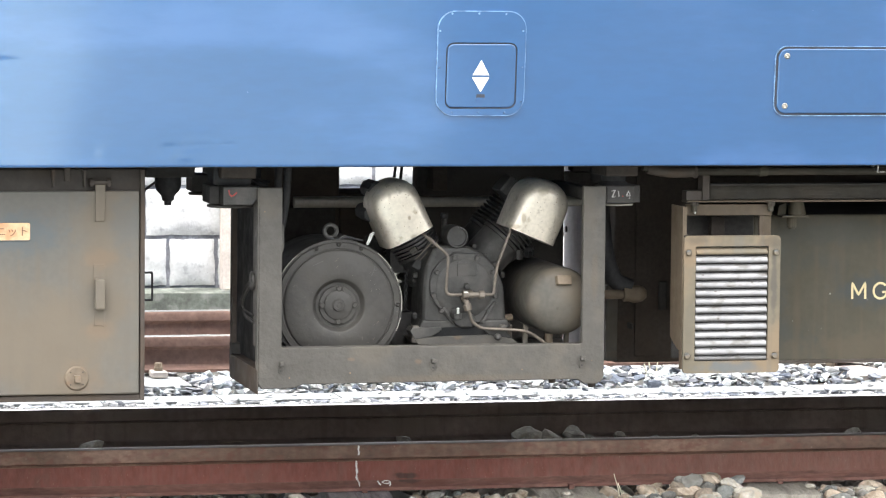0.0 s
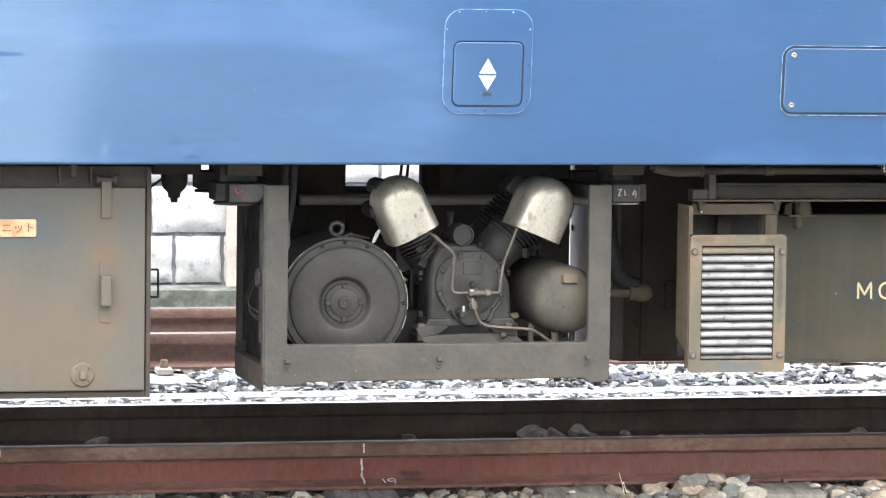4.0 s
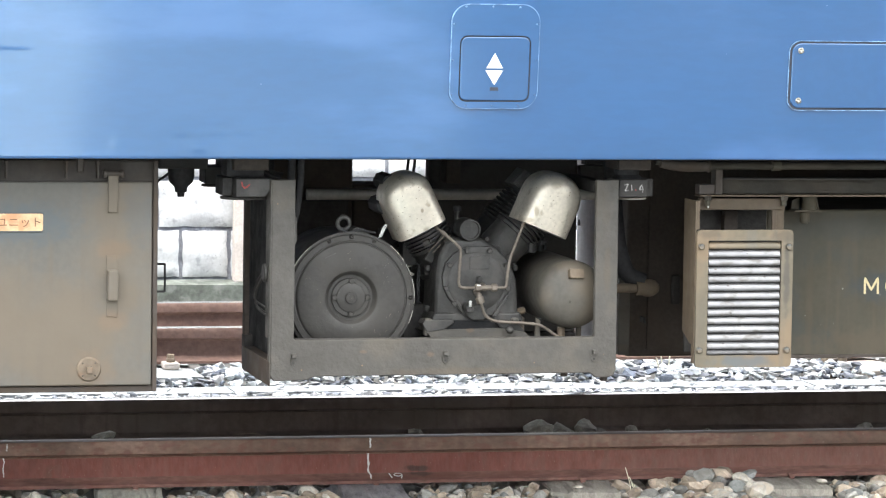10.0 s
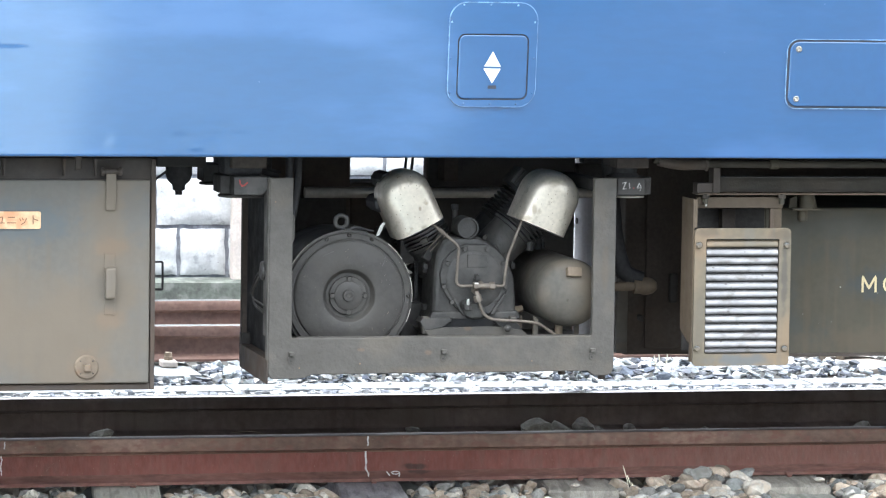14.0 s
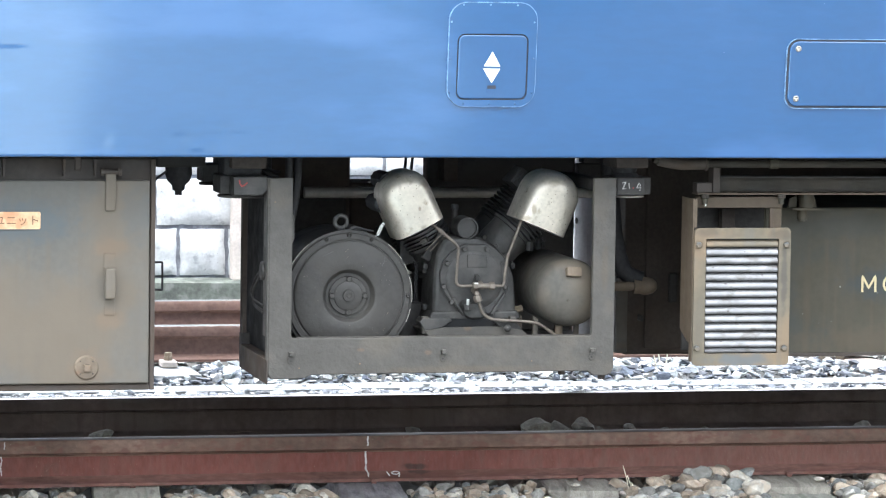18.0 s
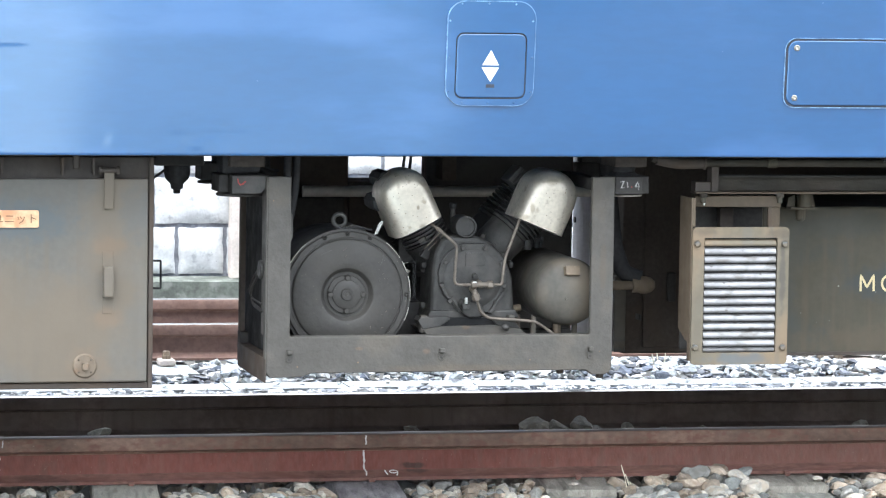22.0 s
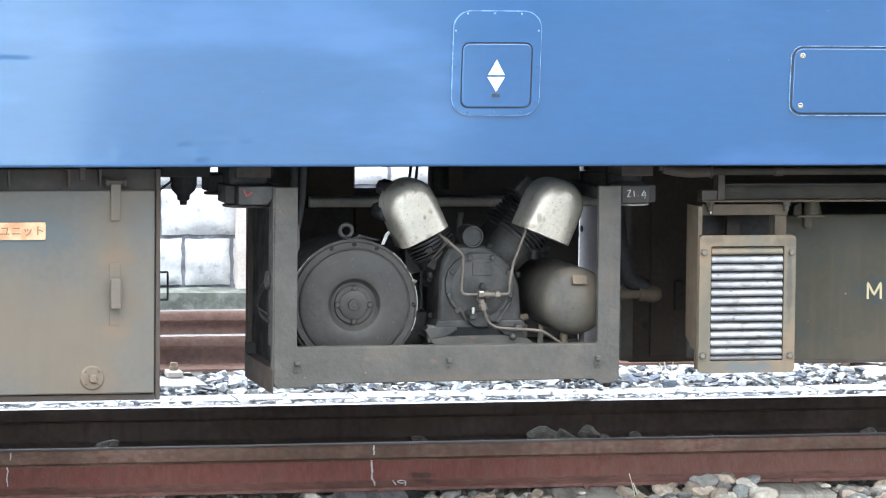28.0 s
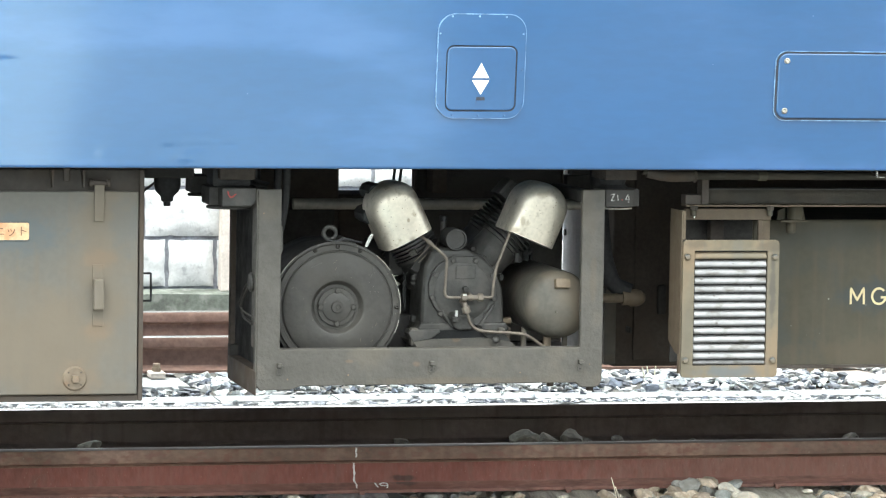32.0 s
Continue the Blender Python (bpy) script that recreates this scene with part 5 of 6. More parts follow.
part("name_plate", box(0.1245, 0.1885, -0.654, -0.643, 0.6153, 0.6575, 0.002), IRON, cover, "dusty name plate")
part("rib", slab([(0.2455, 0.535), (0.2545, 0.531), (0.2115, 0.463), (0.2010, 0.467)], -0.655, -0.64, 0.003), IRON, cover, "cast rib")
part("rib", slab([(0.078, 0.515), (0.0865, 0.520), (0.121, 0.467), (0.1115, 0.462)], -0.652, -0.64, 0.003), IRON, cover, "cast rib")
part("sump_boss", slab([(0.105, 0.485), (0.118, 0.462), (0.135, 0.452), (0.172, 0.452), (0.186, 0.466), (0.180, 0.492), (0.158, 0.505), (0.125, 0.502)], -0.662, -0.64, 0.007, 3), IRON, cover)
part("stud", rod((0.1555, -0.645, 0.586), (0.1555, -0.668, 0.583), 0.009, seg=12, bevel=0.002), IRON, cover)
part("stud", rod((0.092, -0.645, 0.575), (0.092, -0.655, 0.575), 0.006, seg=12, bevel=0.002), IRON, cover)
port = part("intake_port", lathe([(0.0345, -0.06), (0.0345, 0.03), (0.0335, 0.033), (0.0295, 0.033), (0.0285, 0.022), (0.012, 0.021), (0, 0.021)], (0.1275, -0.61, 0.7395), seg=40), IRON, comp, "round capped intake port", smooth=35)
part("port_neck", box(0.10, 0.165, -0.60, -0.50, 0.66, 0.725, 0.008), IRON, comp)
part("breather", rod((0.128, -0.45, 0.70), (0.128, -0.45, 0.800), 0.009, bevel=0.002), IRON, comp)
part("breather_cap", rod((0.128, -0.45, 0.785), (0.128, -0.45, 0.803), 0.0125, bevel=0.003), RUBBER, comp)

# finned cylinders in a V: the right bank shows beside its cover, the left one hides behind
def cylinder(base, ax, r, h0, fins, step, head_r):
    """A barrel on a smooth bolted collar, with square-edged cooling fins and a narrower finned head."""
    part("cylinder_base", lathe([(0, 0.0), (r * 0.98, 0.0), (r * 0.98, 0.014), (r * 0.9, 0.018), (r * 0.9, h0 - 0.012), (r * 0.96, h0 - 0.010), (r * 0.96, h0), (0, h0)], base, ax, 40), IRON, comp, "smooth bolted cylinder collar", smooth=35)
    prof = []
    for k in range(fins):
        h = h0 + 0.004 + step * k
        prof += [(r * 0.74, h), (r, h + 0.001), (r * 1.004, h + 0.0028), (r, h + 0.0046), (r * 0.74, h + 0.0056)]
    top = h0 + 0.004 + step * fins
    part("finned_barrel", lathe([(0, h0)] + prof + [(0, top)], base, ax, 44), FIN, comp, "black cooling fins", smooth=35)
    head = [(0, top), (head_r, top), (head_r, top + 0.008)]
    for k in range(4):
        h = top + 0.010 + 0.013 * k
        head += [(head_r * 0.8, h), (head_r, h + 0.001), (head_r, h + 0.007), (head_r * 0.8, h + 0.008)]
    part("cylinder_head", lathe(head + [(0, top + 0.064)], base, ax, 28), FIN, comp, "finned cylinder head", smooth=35)
    up = ax.cross(Vector((0, 1, 0)))
    for k in (-0.85, -0.3, 0.3, 0.85):
        bolt(comp, base + ax * 0.022 + up * r * 0.92 * k + Vector((0, -r * 0.94 * math.sqrt(1 - (0.92 * k) ** 2), 0)), 0.0085, IRON, "hex", "bolt")


RIGHT, LEFT = Vector((0.69, 0, 0.724)).normalized(), Vector((-0.49, 0, 0.872)).normalized()
for yy in (-0.48, -0.28):
    cylinder(Vector((0.238, yy, 0.643)), RIGHT, 0.079, 0.112, 8, 0.0140, 0.056)
    cylinder(Vector((0.078, yy, 0.606)), LEFT, 0.080, 0.092, 7, 0.0125, 0.06)
# pale tie rods and a red-tagged union on the left bank's collar
for k in (0.0, 0.014):
    part("tie_rod", rod((0.004 + k, -0.585, 0.664 - 0.2 * k), (0.060 + k, -0.59, 0.722 - 0.2 * k), 0.0021, seg=8), PIPE, comp, "thin dusty tie rod")
part("union", rod((-0.012, -0.59, 0.690), (0.006, -0.60, 0.700), 0.011, seg=6, bevel=0.002), FRAME, comp, "dusty pipe union")
part("flange_plate", slab([(-0.004, 0.640), (0.055, 0.726), (0.078, 0.711), (0.020, 0.627)], -0.565, -0.55, 0.003), IRON, comp, "dusty grey flange of the collar")
for x, z0, z1, r in ((0.372, 0.655, 0.735, 0.006), (0.392, 0.66, 0.722, 0.009), (0.408, 0.665, 0.70, 0.006)):
    valve_rod = part("valve_stem", rod((x, -0.50, z0), (x, -0.50, z1), r, seg=10, bevel=0.002), NEAR_BLACK, comp, "dark valve stem")
    part("stem_nut", rod((x, -0.50, z0 + 0.02), (x, -0.50, z0 + 0.034), r * 1.7, seg=6, bevel=0.002), RUBBER, valve_rod)
# the rear head looks out over the right cover
part("rear_head", slab([(0.3562, 0.8359), (0.3929, 0.887), (0.3454, 0.9216), (0.305, 0.876)], -0.46, -0.36, 0.004), FIN, comp, "finned rear cylinder head")
for k in range(4):
    o = Vector((0.0115 * k * 0.724, 0, -0.0115 * k * 0.69))
    a, b = Vector((0.3180, 0, 0.8700)) + o, Vector((0.3560, 0, 0.9130)) + o
    part("head_fin", rod((a.x, -0.462, a.z), (b.x, -0.462, b.z), 0.0032, seg=8), FIN, comp, "thin cooling rib")

# left bank: dark head fittings that look out beside the cover
for x, z, r in ((-0.122, 0.884, 0.03), (-0.14, 0.812, 0.028)):
    part("head_fitting", rod((x, -0.60, z), (x, -0.45, z), r, seg=9, bevel=0.008), RUBBER, comp, "dark head fitting")


def air_cover(corner_a, corner_b, length, y0, y1, lean=0.0):
    """A bent sheet cover: flat front with a half-round end and softly rolled edges, open at its straight end."""
    a, b = Vector((corner_a[0], 0, corner_a[1])), Vector((corner_b[0], 0, corner_b[1]))
    across = (b - a).normalized()
    along = Matrix.Rotation(radians(lean), 3, "Y") @ Vector((-across.z, 0, across.x))
    w = (b - a).length
    n = 14
    out = [(0, 0), (w, 0)]
    for i in range(n + 1):
        t = math.pi * i / n
        k = 0.92
        out.append((w / 2 + w / 2 * math.copysign(abs(math.cos(t)) ** k, math.cos(t)), length - w / 2 + w / 2 * math.sin(t) ** k))
    bm = bmesh.new()
    # rolled front edge: rings drawn in step by step
    rings = []
    for inset, y in ((0.0, y1), (0.0, y0 + 0.05), (0.004, y0 + 0.03), (0.012, y0 + 0.014), (0.026, y0 + 0.004), (0.042, y0), (0.06, y0 - 0.002)):
        ring = []
        for u, v in out:
            cu, cv = w / 2, max(0.0, min(v, length - w / 2))
            d = Vector((u - cu, v - cv))
            r = d.length
            s = (r - inset) / r if r > 1e-6 else 1
            ring.append(bm.verts.new(a + across * (cu + d.x * s) + along * (cv + d.y * s) + Vector((0, y, 0))))
        rings.append(ring)
    m = len(out)
    for p, q in zip(rings, rings[1:]):
        for i in range(m):
            k = (i + 1) % m
            bm.faces.new((p[i], p[k], q[k], q[i]))
    bm.faces.new(rings[-1])
    bm.faces.new(rings[0])
    return bm


part("air_cover", air_cover((-0.1065, 0.7045), (0.0405, 0.7795), 0.190, -0.712, -0.56, 2.0), SILVER, comp, "stained cream-silver rounded cylinder cover", smooth=45)
part("air_cover", air_cover((0.2722, 0.7757), (0.4332, 0.7096), 0.188, -0.712, -0.56, 0.5), SILVER, comp, "stained cream-silver rounded cylinder cover", smooth=45)

# thin pipes to the tee on the cover
P = -0.682
part("air_pipe", tube([(0.008, -0.66, 0.752), (0.0184, P, 0.7437), (0.0800, P, 0.6925), (0.0888, P, 0.6790), (0.0850, P, 0.6185), (0.0825, P, 0.5745), (0.0870, P, 0.5625), (0.0960, P, 0.5592), (0.135, P, 0.5592)], 0.0048), PIPE, comp, "thin dusty copper pipe", smooth=60)
part("air_pipe", tube([(0.2965, -0.66, 0.782), (0.2900, P, 0.7620), (0.2628, P, 0.6895), (0.2487, P, 0.6537), (0.2403, P, 0.5999), (0.2378, P, 0.5650), (0.2340, P, 0.5592), (0.195, P, 0.5592)], 0.0048), PIPE, comp, "thin dusty copper pipe", smooth=60)
part("air_pipe", tube([(0.1553, P, 0.5161), (0.1592, P, 0.5017), (0.1680, P, 0.4730), (0.1931, P, 0.4535), (0.2400, P, 0.4490), (0.2889, P, 0.4469), (0.3444, P, 0.4411), (0.3668, P, 0.4301), (0.4137, P, 0.3972)], 0.0050), PIPE, comp, "thin dusty copper pipe", smooth=60)
part("pipe_union", rod((0.0235, P, 0.7395), (0.0400, P, 0.7258), 0.0072, seg=10, bevel=0.001), PIPE, comp, "brass pipe union")
part("tee", rod((0.140, P, 0.5590), (0.205, P, 0.5590), 0.0085, seg=12, bevel=0.001), PIPE, comp, "brass pipe tee")
for x in (0.1455, 0.1985):
    part("nut", rod((x - 0.009, P, 0.5590), (x + 0.009, P, 0.5590), 0.0135, seg=6, bevel=0.002), PIPE, comp, "dusty pipe nut")
part("nut_wear", rod((0.1395, P - 0.008, 0.567), (0.152, P - 0.008, 0.567), 0.0035), BRIGHT, comp, "bright upper edge of the nut")
part("tee_stem", rod((0.167, P + 0.05, 0.565), (0.167, P, 0.558), 0.011, seg=12), PIPE, comp)
part("nut", rod((0.1500, P, 0.5290), (0.1560, P, 0.5095), 0.0140, seg=6, bevel=0.002), PIPE, comp, "dusty pipe nut")
part("elbow", tube([(0.1530, P, 0.520), (0.1500, P, 0.535), (0.1450, P + 0.03, 0.545)], 0.009, 10), PIPE, comp, smooth=60)
part("oil_cap", lathe([(0, 0.045), (0.010, 0.045), (0.0135, 0.040), (0.0150, 0.030), (0.0165, 0.0), (0, 0.0)], (0.1169, -0.655, 0.497), seg=20), IRON, comp, "round oil filler", smooth=40)
part("oil_plug", rod((0.1169, -0.702, 0.500), (0.1169, -0.702, 0.520), 0.0052, seg=12, bevel=0.002), BRIGHT, comp, "bright steel oil plug")
part("oil_collar", rod((0.1169, -0.70, 0.484), (0.1169, -0.70, 0.499), 0.0135, seg=6, bevel=0.002), IRON, comp)
part("drain_knob", lathe([(0, 0.012), (0.007, 0.010), (0.0115, 0.003), (0.0115, -0.004), (0.007, -0.011), (0, -0.013)], (0.2497, -0.69, 0.4245), seg=16), IRON, comp, "round drain knob", smooth=60)

# ---- the air tank ----
TX, TZ = 0.4485, 0.5375
tank = thing("air_tank", (TX, -0.5, 0.342), "dusty grey welded air tank with domed end and tan plate", "tank")
prof = [(0, 0.06)] + [(0.1075 * math.sin(radians(a)), 0.06 * math.cos(radians(a)) ** 0.9) for a in range(8, 90, 8)] + [(0.108, 0.0), (0.108, -0.40)]
prof += [(0.108 * math.cos(radians(a)), -0.40 - 0.06 * math.sin(radians(a))) for a in range(10, 90, 10)] + [(0, -0.46)]
part("shell", lathe(prof, (TX, -0.69, TZ), (0, -1, 0), 64), TANK, tank, "dusty grey welded shell", smooth=40)
tagp = slab(round_rect(0.4235, 0.4725, 0.5915, 0.6215, 0.003), -0.7545, -0.738, 0.002)
bmesh.ops.rotate(tagp, cent=(0.448, -0.742, 0.604), matrix=Matrix.Rotation(radians(-18), 3, "X") @ Matrix.Rotation(radians(10), 3, "Z"), verts=tagp.verts)
part("number_plate", tagp, TAG, tank, "tan dusty plate")
bolt(tank, (0.4255, -0.766, 0.520), 0.004, TANK, "dome", "rivet")
part("outlet_cap", rod((0.349, -0.56, 0.66), (0.349, -0.56, 0.69), 0.010, seg=6, bevel=0.002), DARK, tank)
for x in (0.345, 0.48):
    part("saddle_leg", slab([(x - 0.007, 0.343), (x + 0.009, 0.343), (x + 0.012, 0.45), (x - 0.002, 0.46)], -0.66, -0.645, 0.001), TANK, tank, "thin tank leg")
    part("saddle_leg", slab([(x - 0.007, 0.343), (x + 0.009, 0.343), (x + 0.012, 0.45), (x - 0.002, 0.46)], -0.42, -0.405, 0.001), TANK, tank, "thin tank leg")
part("drain_cock", rod((0.425, -0.66, 0.40), (0.425, -0.66, 0.43), 0.012, bevel=0.002), TAG, tank, "brass drain cock")
part("valve_body", box(0.300, 0.330, -0.56, -0.52, 0.40, 0.452, 0.004), PIPE, tank)
part("valve_nut", rod((0.296, -0.55, 0.468), (0.332, -0.55, 0.474), 0.012, seg=6, bevel=0.002), TAG, tank)
part("under_bolt", rod((0.532, -0.79, 0.272), (0.532, -0.79, 0.29), 0.012, bevel=0.002), BROWN, fr, "dark bolt under the beam")
part("under_bolt", rod((0.405, -0.78, 0.286), (0.405, -0.78, 0.305), 0.011, bevel=0.002), BROWN, fr, "dark bolt under the beam")


# ---- pipes and cases under the floor ----
def pipe_thing(name, points, r, material, label, seg=14):
    place = points[0]
    return solo(name, tube(points, r, seg), material, place, label, "pipe", smooth=60)


pipe_thing("air_main_pipe", [(-0.26, 0.1, 0.8035), (0.75, 0.1, 0.8030)], 0.019, GALV, "dull grey steel air pipe running under the floor")
pipe_thing("hose", [(-0.445, -0.62, 0.96), (-0.447, -0.62, 0.88), (-0.455, -0.60, 0.80), (-0.50, -0.58, 0.72)], 0.012, RUBBER, "black rubber hose behind the frame post")
pipe_thing("hose", [(-0.412, -0.60, 0.965), (-0.415, -0.60, 0.86), (-0.428, -0.58, 0.76), (-0.455, -0.56, 0.70)], 0.012, RUBBER, "black rubber hose behind the frame post")
pipe_thing("cable", [(-0.56, -0.55, 0.97), (-0.535, -0.56, 0.925), (-0.50, -0.57, 0.905), (-0.47, -0.57, 0.90)], 0.006, RUBBER, "black cable bowed above the frame")
pipe_thing("cable", [(-0.55, -0.53, 0.97), (-0.522, -0.54, 0.935), (-0.49, -0.55, 0.915), (-0.46, -0.55, 0.91)], 0.005, RUBBER, "black cable bowed above the frame")
for dx in (0.0, 0.022):
    pipe_thing("cable", [(0.065 + dx, 0.0, 0.98), (0.06 + dx, -0.02, 0.93), (0.045 + dx, -0.05, 0.86)], 0.005, RUBBER, "black cable hanging over the compressor")
pipe_thing("hose", [(-0.40, 0.05, 0.97), (-0.40, 0.05, 0.55), (-0.42, 0.0, 0.40)], 0.02, RUBBER, "black hose behind the motor")
elbow = solo("drain_pipe", tube([(0.52, -0.3, 0.520), (0.745, -0.3, 0.520), (0.83, -0.3, 0.5215)], 0.0155, 16), SIDE_TAN, (0.7, -0.3, 0.52), "dusty tan drain pipe with elbow, half hidden beside the frame", "pipe", smooth=60)
part("elbow", lathe([(0, 0.05), (0.014, 0.047), (0.024, 0.036), (0.029, 0.02), (0.029, 0.0), (0.025, -0.006), (0.025, -0.03), (0.0, -0.03)], (0.80, -0.3, 0.521), (1, 0, 0), 24), SIDE_TAN, elbow, "dusty pipe elbow", smooth=50)
pipe_thing("hose", [(0.69, -0.26, 0.96), (0.70, -0.26, 0.80), (0.715, -0.27, 0.65), (0.745, -0.28, 0.56), (0.80, -0.29, 0.54)], 0.028, RUBBER, "thick dark hose down to the elbow")


def case(name, x0, x1, y0, y1, z0, z1, material, label, category="equipment case"):
    c = thing(name, ((x0 + x1) / 2, (y0 + y1) / 2, z0), label, category)
    part("shell", box(x0, x1, y0, y1, z0, z1, 0.008), material, c)
    return c


# dark cases on the middle line and the far side of the underfloor
c = case("relay_case", -0.40, -0.084, 0.2, 0.42, 0.30, 0.965, BROWN, "dark dusty relay case under the coach")
part("lid", box(-0.39, -0.10, 0.188, 0.199, 0.33, 0.78, 0.004), DARK, c)
c = case("battery_case", -0.083, 0.135, 0.2, 0.42, 0.30, 0.83, BROWN, "dark dusty battery case under the coach")
c = case("control_case", 0.178, 0.698, 0.2, 0.26, 0.30, 0.965, BROWN, "dark dusty control case under the coach")
part("lid", box(0.182, 0.69, 0.188, 0.199, 0.33, 0.93, 0.004), DARK, c)
part("junction_box", box(0.708, 0.80, 0.2, 0.26, 0.80, 0.895, 0.004), DARK, c)
part("junction_plate", box(0.725, 0.86, 0.2, 0.26, 0.896, 0.968, 0.004), DARK, c)
part("bracket", box(0.215, 0.265, 0.10, 0.19, 0.84, 0.93, 0.004), BROWN, c, "brown dusty bracket")
c = case("resistor_case", 0.879, 2.9, 0.2, 0.6, 0.238, 0.965, BROWN, "dark brown resistor case under the coach")
part("lid", box(0.95, 1.9, 0.186, 0.199, 0.26, 0.93, 0.004), BROWN, c)
part("lid_handle", box(1.03, 1.06, 0.165, 0.186, 0.42, 0.52, 0.006), DARK, c, "dark handle")
# a pale upright duct seen past the tank
duct = thing("upright_duct", (0.83, 0.5, 0.25), "pale grey upright duct behind the air tank", "duct")
part("barrel", rod((1.176, 1.78, 0.10), (1.176, 1.78, 0.95), 0.058, seg=32), LILAC, duct)
part("bolt_head", rod((1.122, 1.765, 0.585), (1.118, 1.765, 0.585), 0.012), DARK, duct)
part("bolt_head", rod((1.122, 1.765, 0.40), (1.118, 1.765, 0.40), 0.010), DARK, duct)
part("back_panel", box(0.838, 0.878, 0.15, 0.19, 0.25, 0.51, 0.003), FRAME, duct, "grey upright plate")
part("latch", box(0.878, 0.886, -0.02, 0.03, 0.375, 0.395, 0.002), DARK, duct)

# ---- the louvred filter box ----
lou = thing("filter_box", (0.97, -0.75, 0.318), "tan dusty filter box with a bright louvred front plate", "filter box")
G0, G1, H0, H1 = 0.8098, 1.1270, 0.3178, 0.7537
front = part("front_plate", ring_plate(round_rect(G0, G1, H0, H1, 0.014, 6), round_rect(0.8475, 1.0885, 0.3560, 0.7200, 0.004, 6), -0.862, -0.850, 0.003), TAN, lou, "tan front plate with rounded corners", smooth=50)
part("backing", box(0.84, 1.096, -0.848, -0.842, 0.350, 0.726, 0.001), DARK, lou, "dark recess behind the louvres")
N = 14
pitch = 0.02646
for k in range(N):
    z1 = 0.7185 - pitch * k
    z0 = max(z1 - pitch, 0.3575)
    h = z1 - z0
    bm = bmesh.new()
    pr = [(-0.8475, z0 + 0.001), (-0.8575, z0 + 0.0015), (-0.8605, z0 + 0.005), (-0.8600, z0 + 0.010), (-0.8560, z0 + h * 0.66), (-0.8510, z0 + h * 0.86), (-0.8470, z0 + h * 0.9)]
    rings = []
    for x in [0.8490, 0.8505, 0.856] + [0.864 + 0.0088 * i for i in range(24)] + [1.0775, 1.0855, 1.0870]:
        dent = 0.0011 * noise.noise((x * 14, k * 3.1, 2.0)) + 0.0016 * max(0.0, noise.noise((x * 45, k * 5.7, 8.0)) - 0.25)
        e = 0.006 if x in (0.8490, 1.0870) else 0.0
        rings.append([bm.verts.new((x, min(y + dent + e, -0.8465), z)) for y, z in pr])
    for a, b in zip(rings, rings[1:]):
        for j in range(len(pr)):
            q = (j + 1) % len(pr)
            bm.faces.new((a[j], a[q], b[q], b[j]))
    bm.faces.new(rings[0])
    bm.faces.new(rings[-1])
    part("slat", bm, TAN if k == 0 else LOUVRE, front, "tan painted slat" if k == 0 else "worn bright louvre slat", smooth=50)
for x, z in ((0.8230, 0.7011), (1.1117, 0.7003), (0.8223, 0.3738), (1.1107, 0.3721)):
    bolt(front, (x, -0.862, z), 0.0092, TAN, "hex", "bolt", "dusty tan bolt")
bm = bmesh.new()
vs = [(-0.722, 0.845), (-0.722, 0.424), (-0.80, 0.392), (-0.825, 0.389), (-0.825, 0.33), (-0.8495, 0.33), (-0.8495, 0.845)]
fc = bm.faces.new([bm.verts.new((0.807, y, z)) for y, z in vs])
g = bmesh.ops.extrude_face_region(bm, geom=[fc])
bmesh.ops.translate(bm, verts=[v for v in g["geom"] if isinstance(v, bmesh.types.BMVert)], vec=(0.004, 0, 0))
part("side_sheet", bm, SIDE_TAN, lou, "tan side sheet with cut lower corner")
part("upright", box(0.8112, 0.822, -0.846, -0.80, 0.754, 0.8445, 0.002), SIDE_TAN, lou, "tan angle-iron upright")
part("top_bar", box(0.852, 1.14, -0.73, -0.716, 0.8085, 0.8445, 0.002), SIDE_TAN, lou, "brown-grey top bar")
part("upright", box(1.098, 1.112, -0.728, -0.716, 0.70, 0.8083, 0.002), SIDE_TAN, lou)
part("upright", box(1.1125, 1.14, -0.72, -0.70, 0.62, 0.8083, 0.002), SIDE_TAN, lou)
part("back_sheet", box(0.85, 1.12, -0.60, -0.59, 0.34, 0.80, 0.002), DARK, lou)
part("inner_rib", box(0.965, 1.01, -0.64, -0.605, 0.66, 0.80, 0.002), BROWN, lou)
for x, z in ((0.876, 0.834), (1.130, 0.834)):
    part("stud", rod((x, -0.745, z - 0.012), (x, -0.745, z + 0.014), 0.009, seg=12, bevel=0.002), OLIVE, lou, "dusty hanging stud")
    if x < 1:
        part("stud_tip", rod((x, -0.75, z - 0.0185), (x + 0.003, -0.75, z - 0.010), 0.0028, seg=8), BRIGHT, lou, "bare bright stud tip")
    part("nut", rod((x, -0.745, z + 0.006), (x, -0.745, z + 0.02), 0.014, seg=6, bevel=0.002), BEAM, lou)

# ---- the generator case, its hangers and the beam above it ----
gen = thing("generator_case", (1.9, -0.3, 0.316), "olive-grey streaked generator case with cream letters", "generator case")
part("shell", box(1.135, 3.4, -0.55, 0.1, 0.316, 0.797, 0.007), OLIVE, gen)
part("bottom_lip", box(1.135, 3.4, -0.556, -0.53, 0.3105, 0.322, 0.002), CABINET_DARK, gen, "brown lower lip of the case")
part("left_edge", box(1.128, 1.1345, -0.56, -0.45, 0.33, 0.79, 0.002), OLIVE, gen)
stroke([(1.4765, 0.5195), (1.4765, 0.5720), (1.4985, 0.5330), (1.5205, 0.5720), (1.5215, 0.5195)], 0.0074, -0.5505, CREAM, gen, "letter", "cream painted letter M", 0.06)
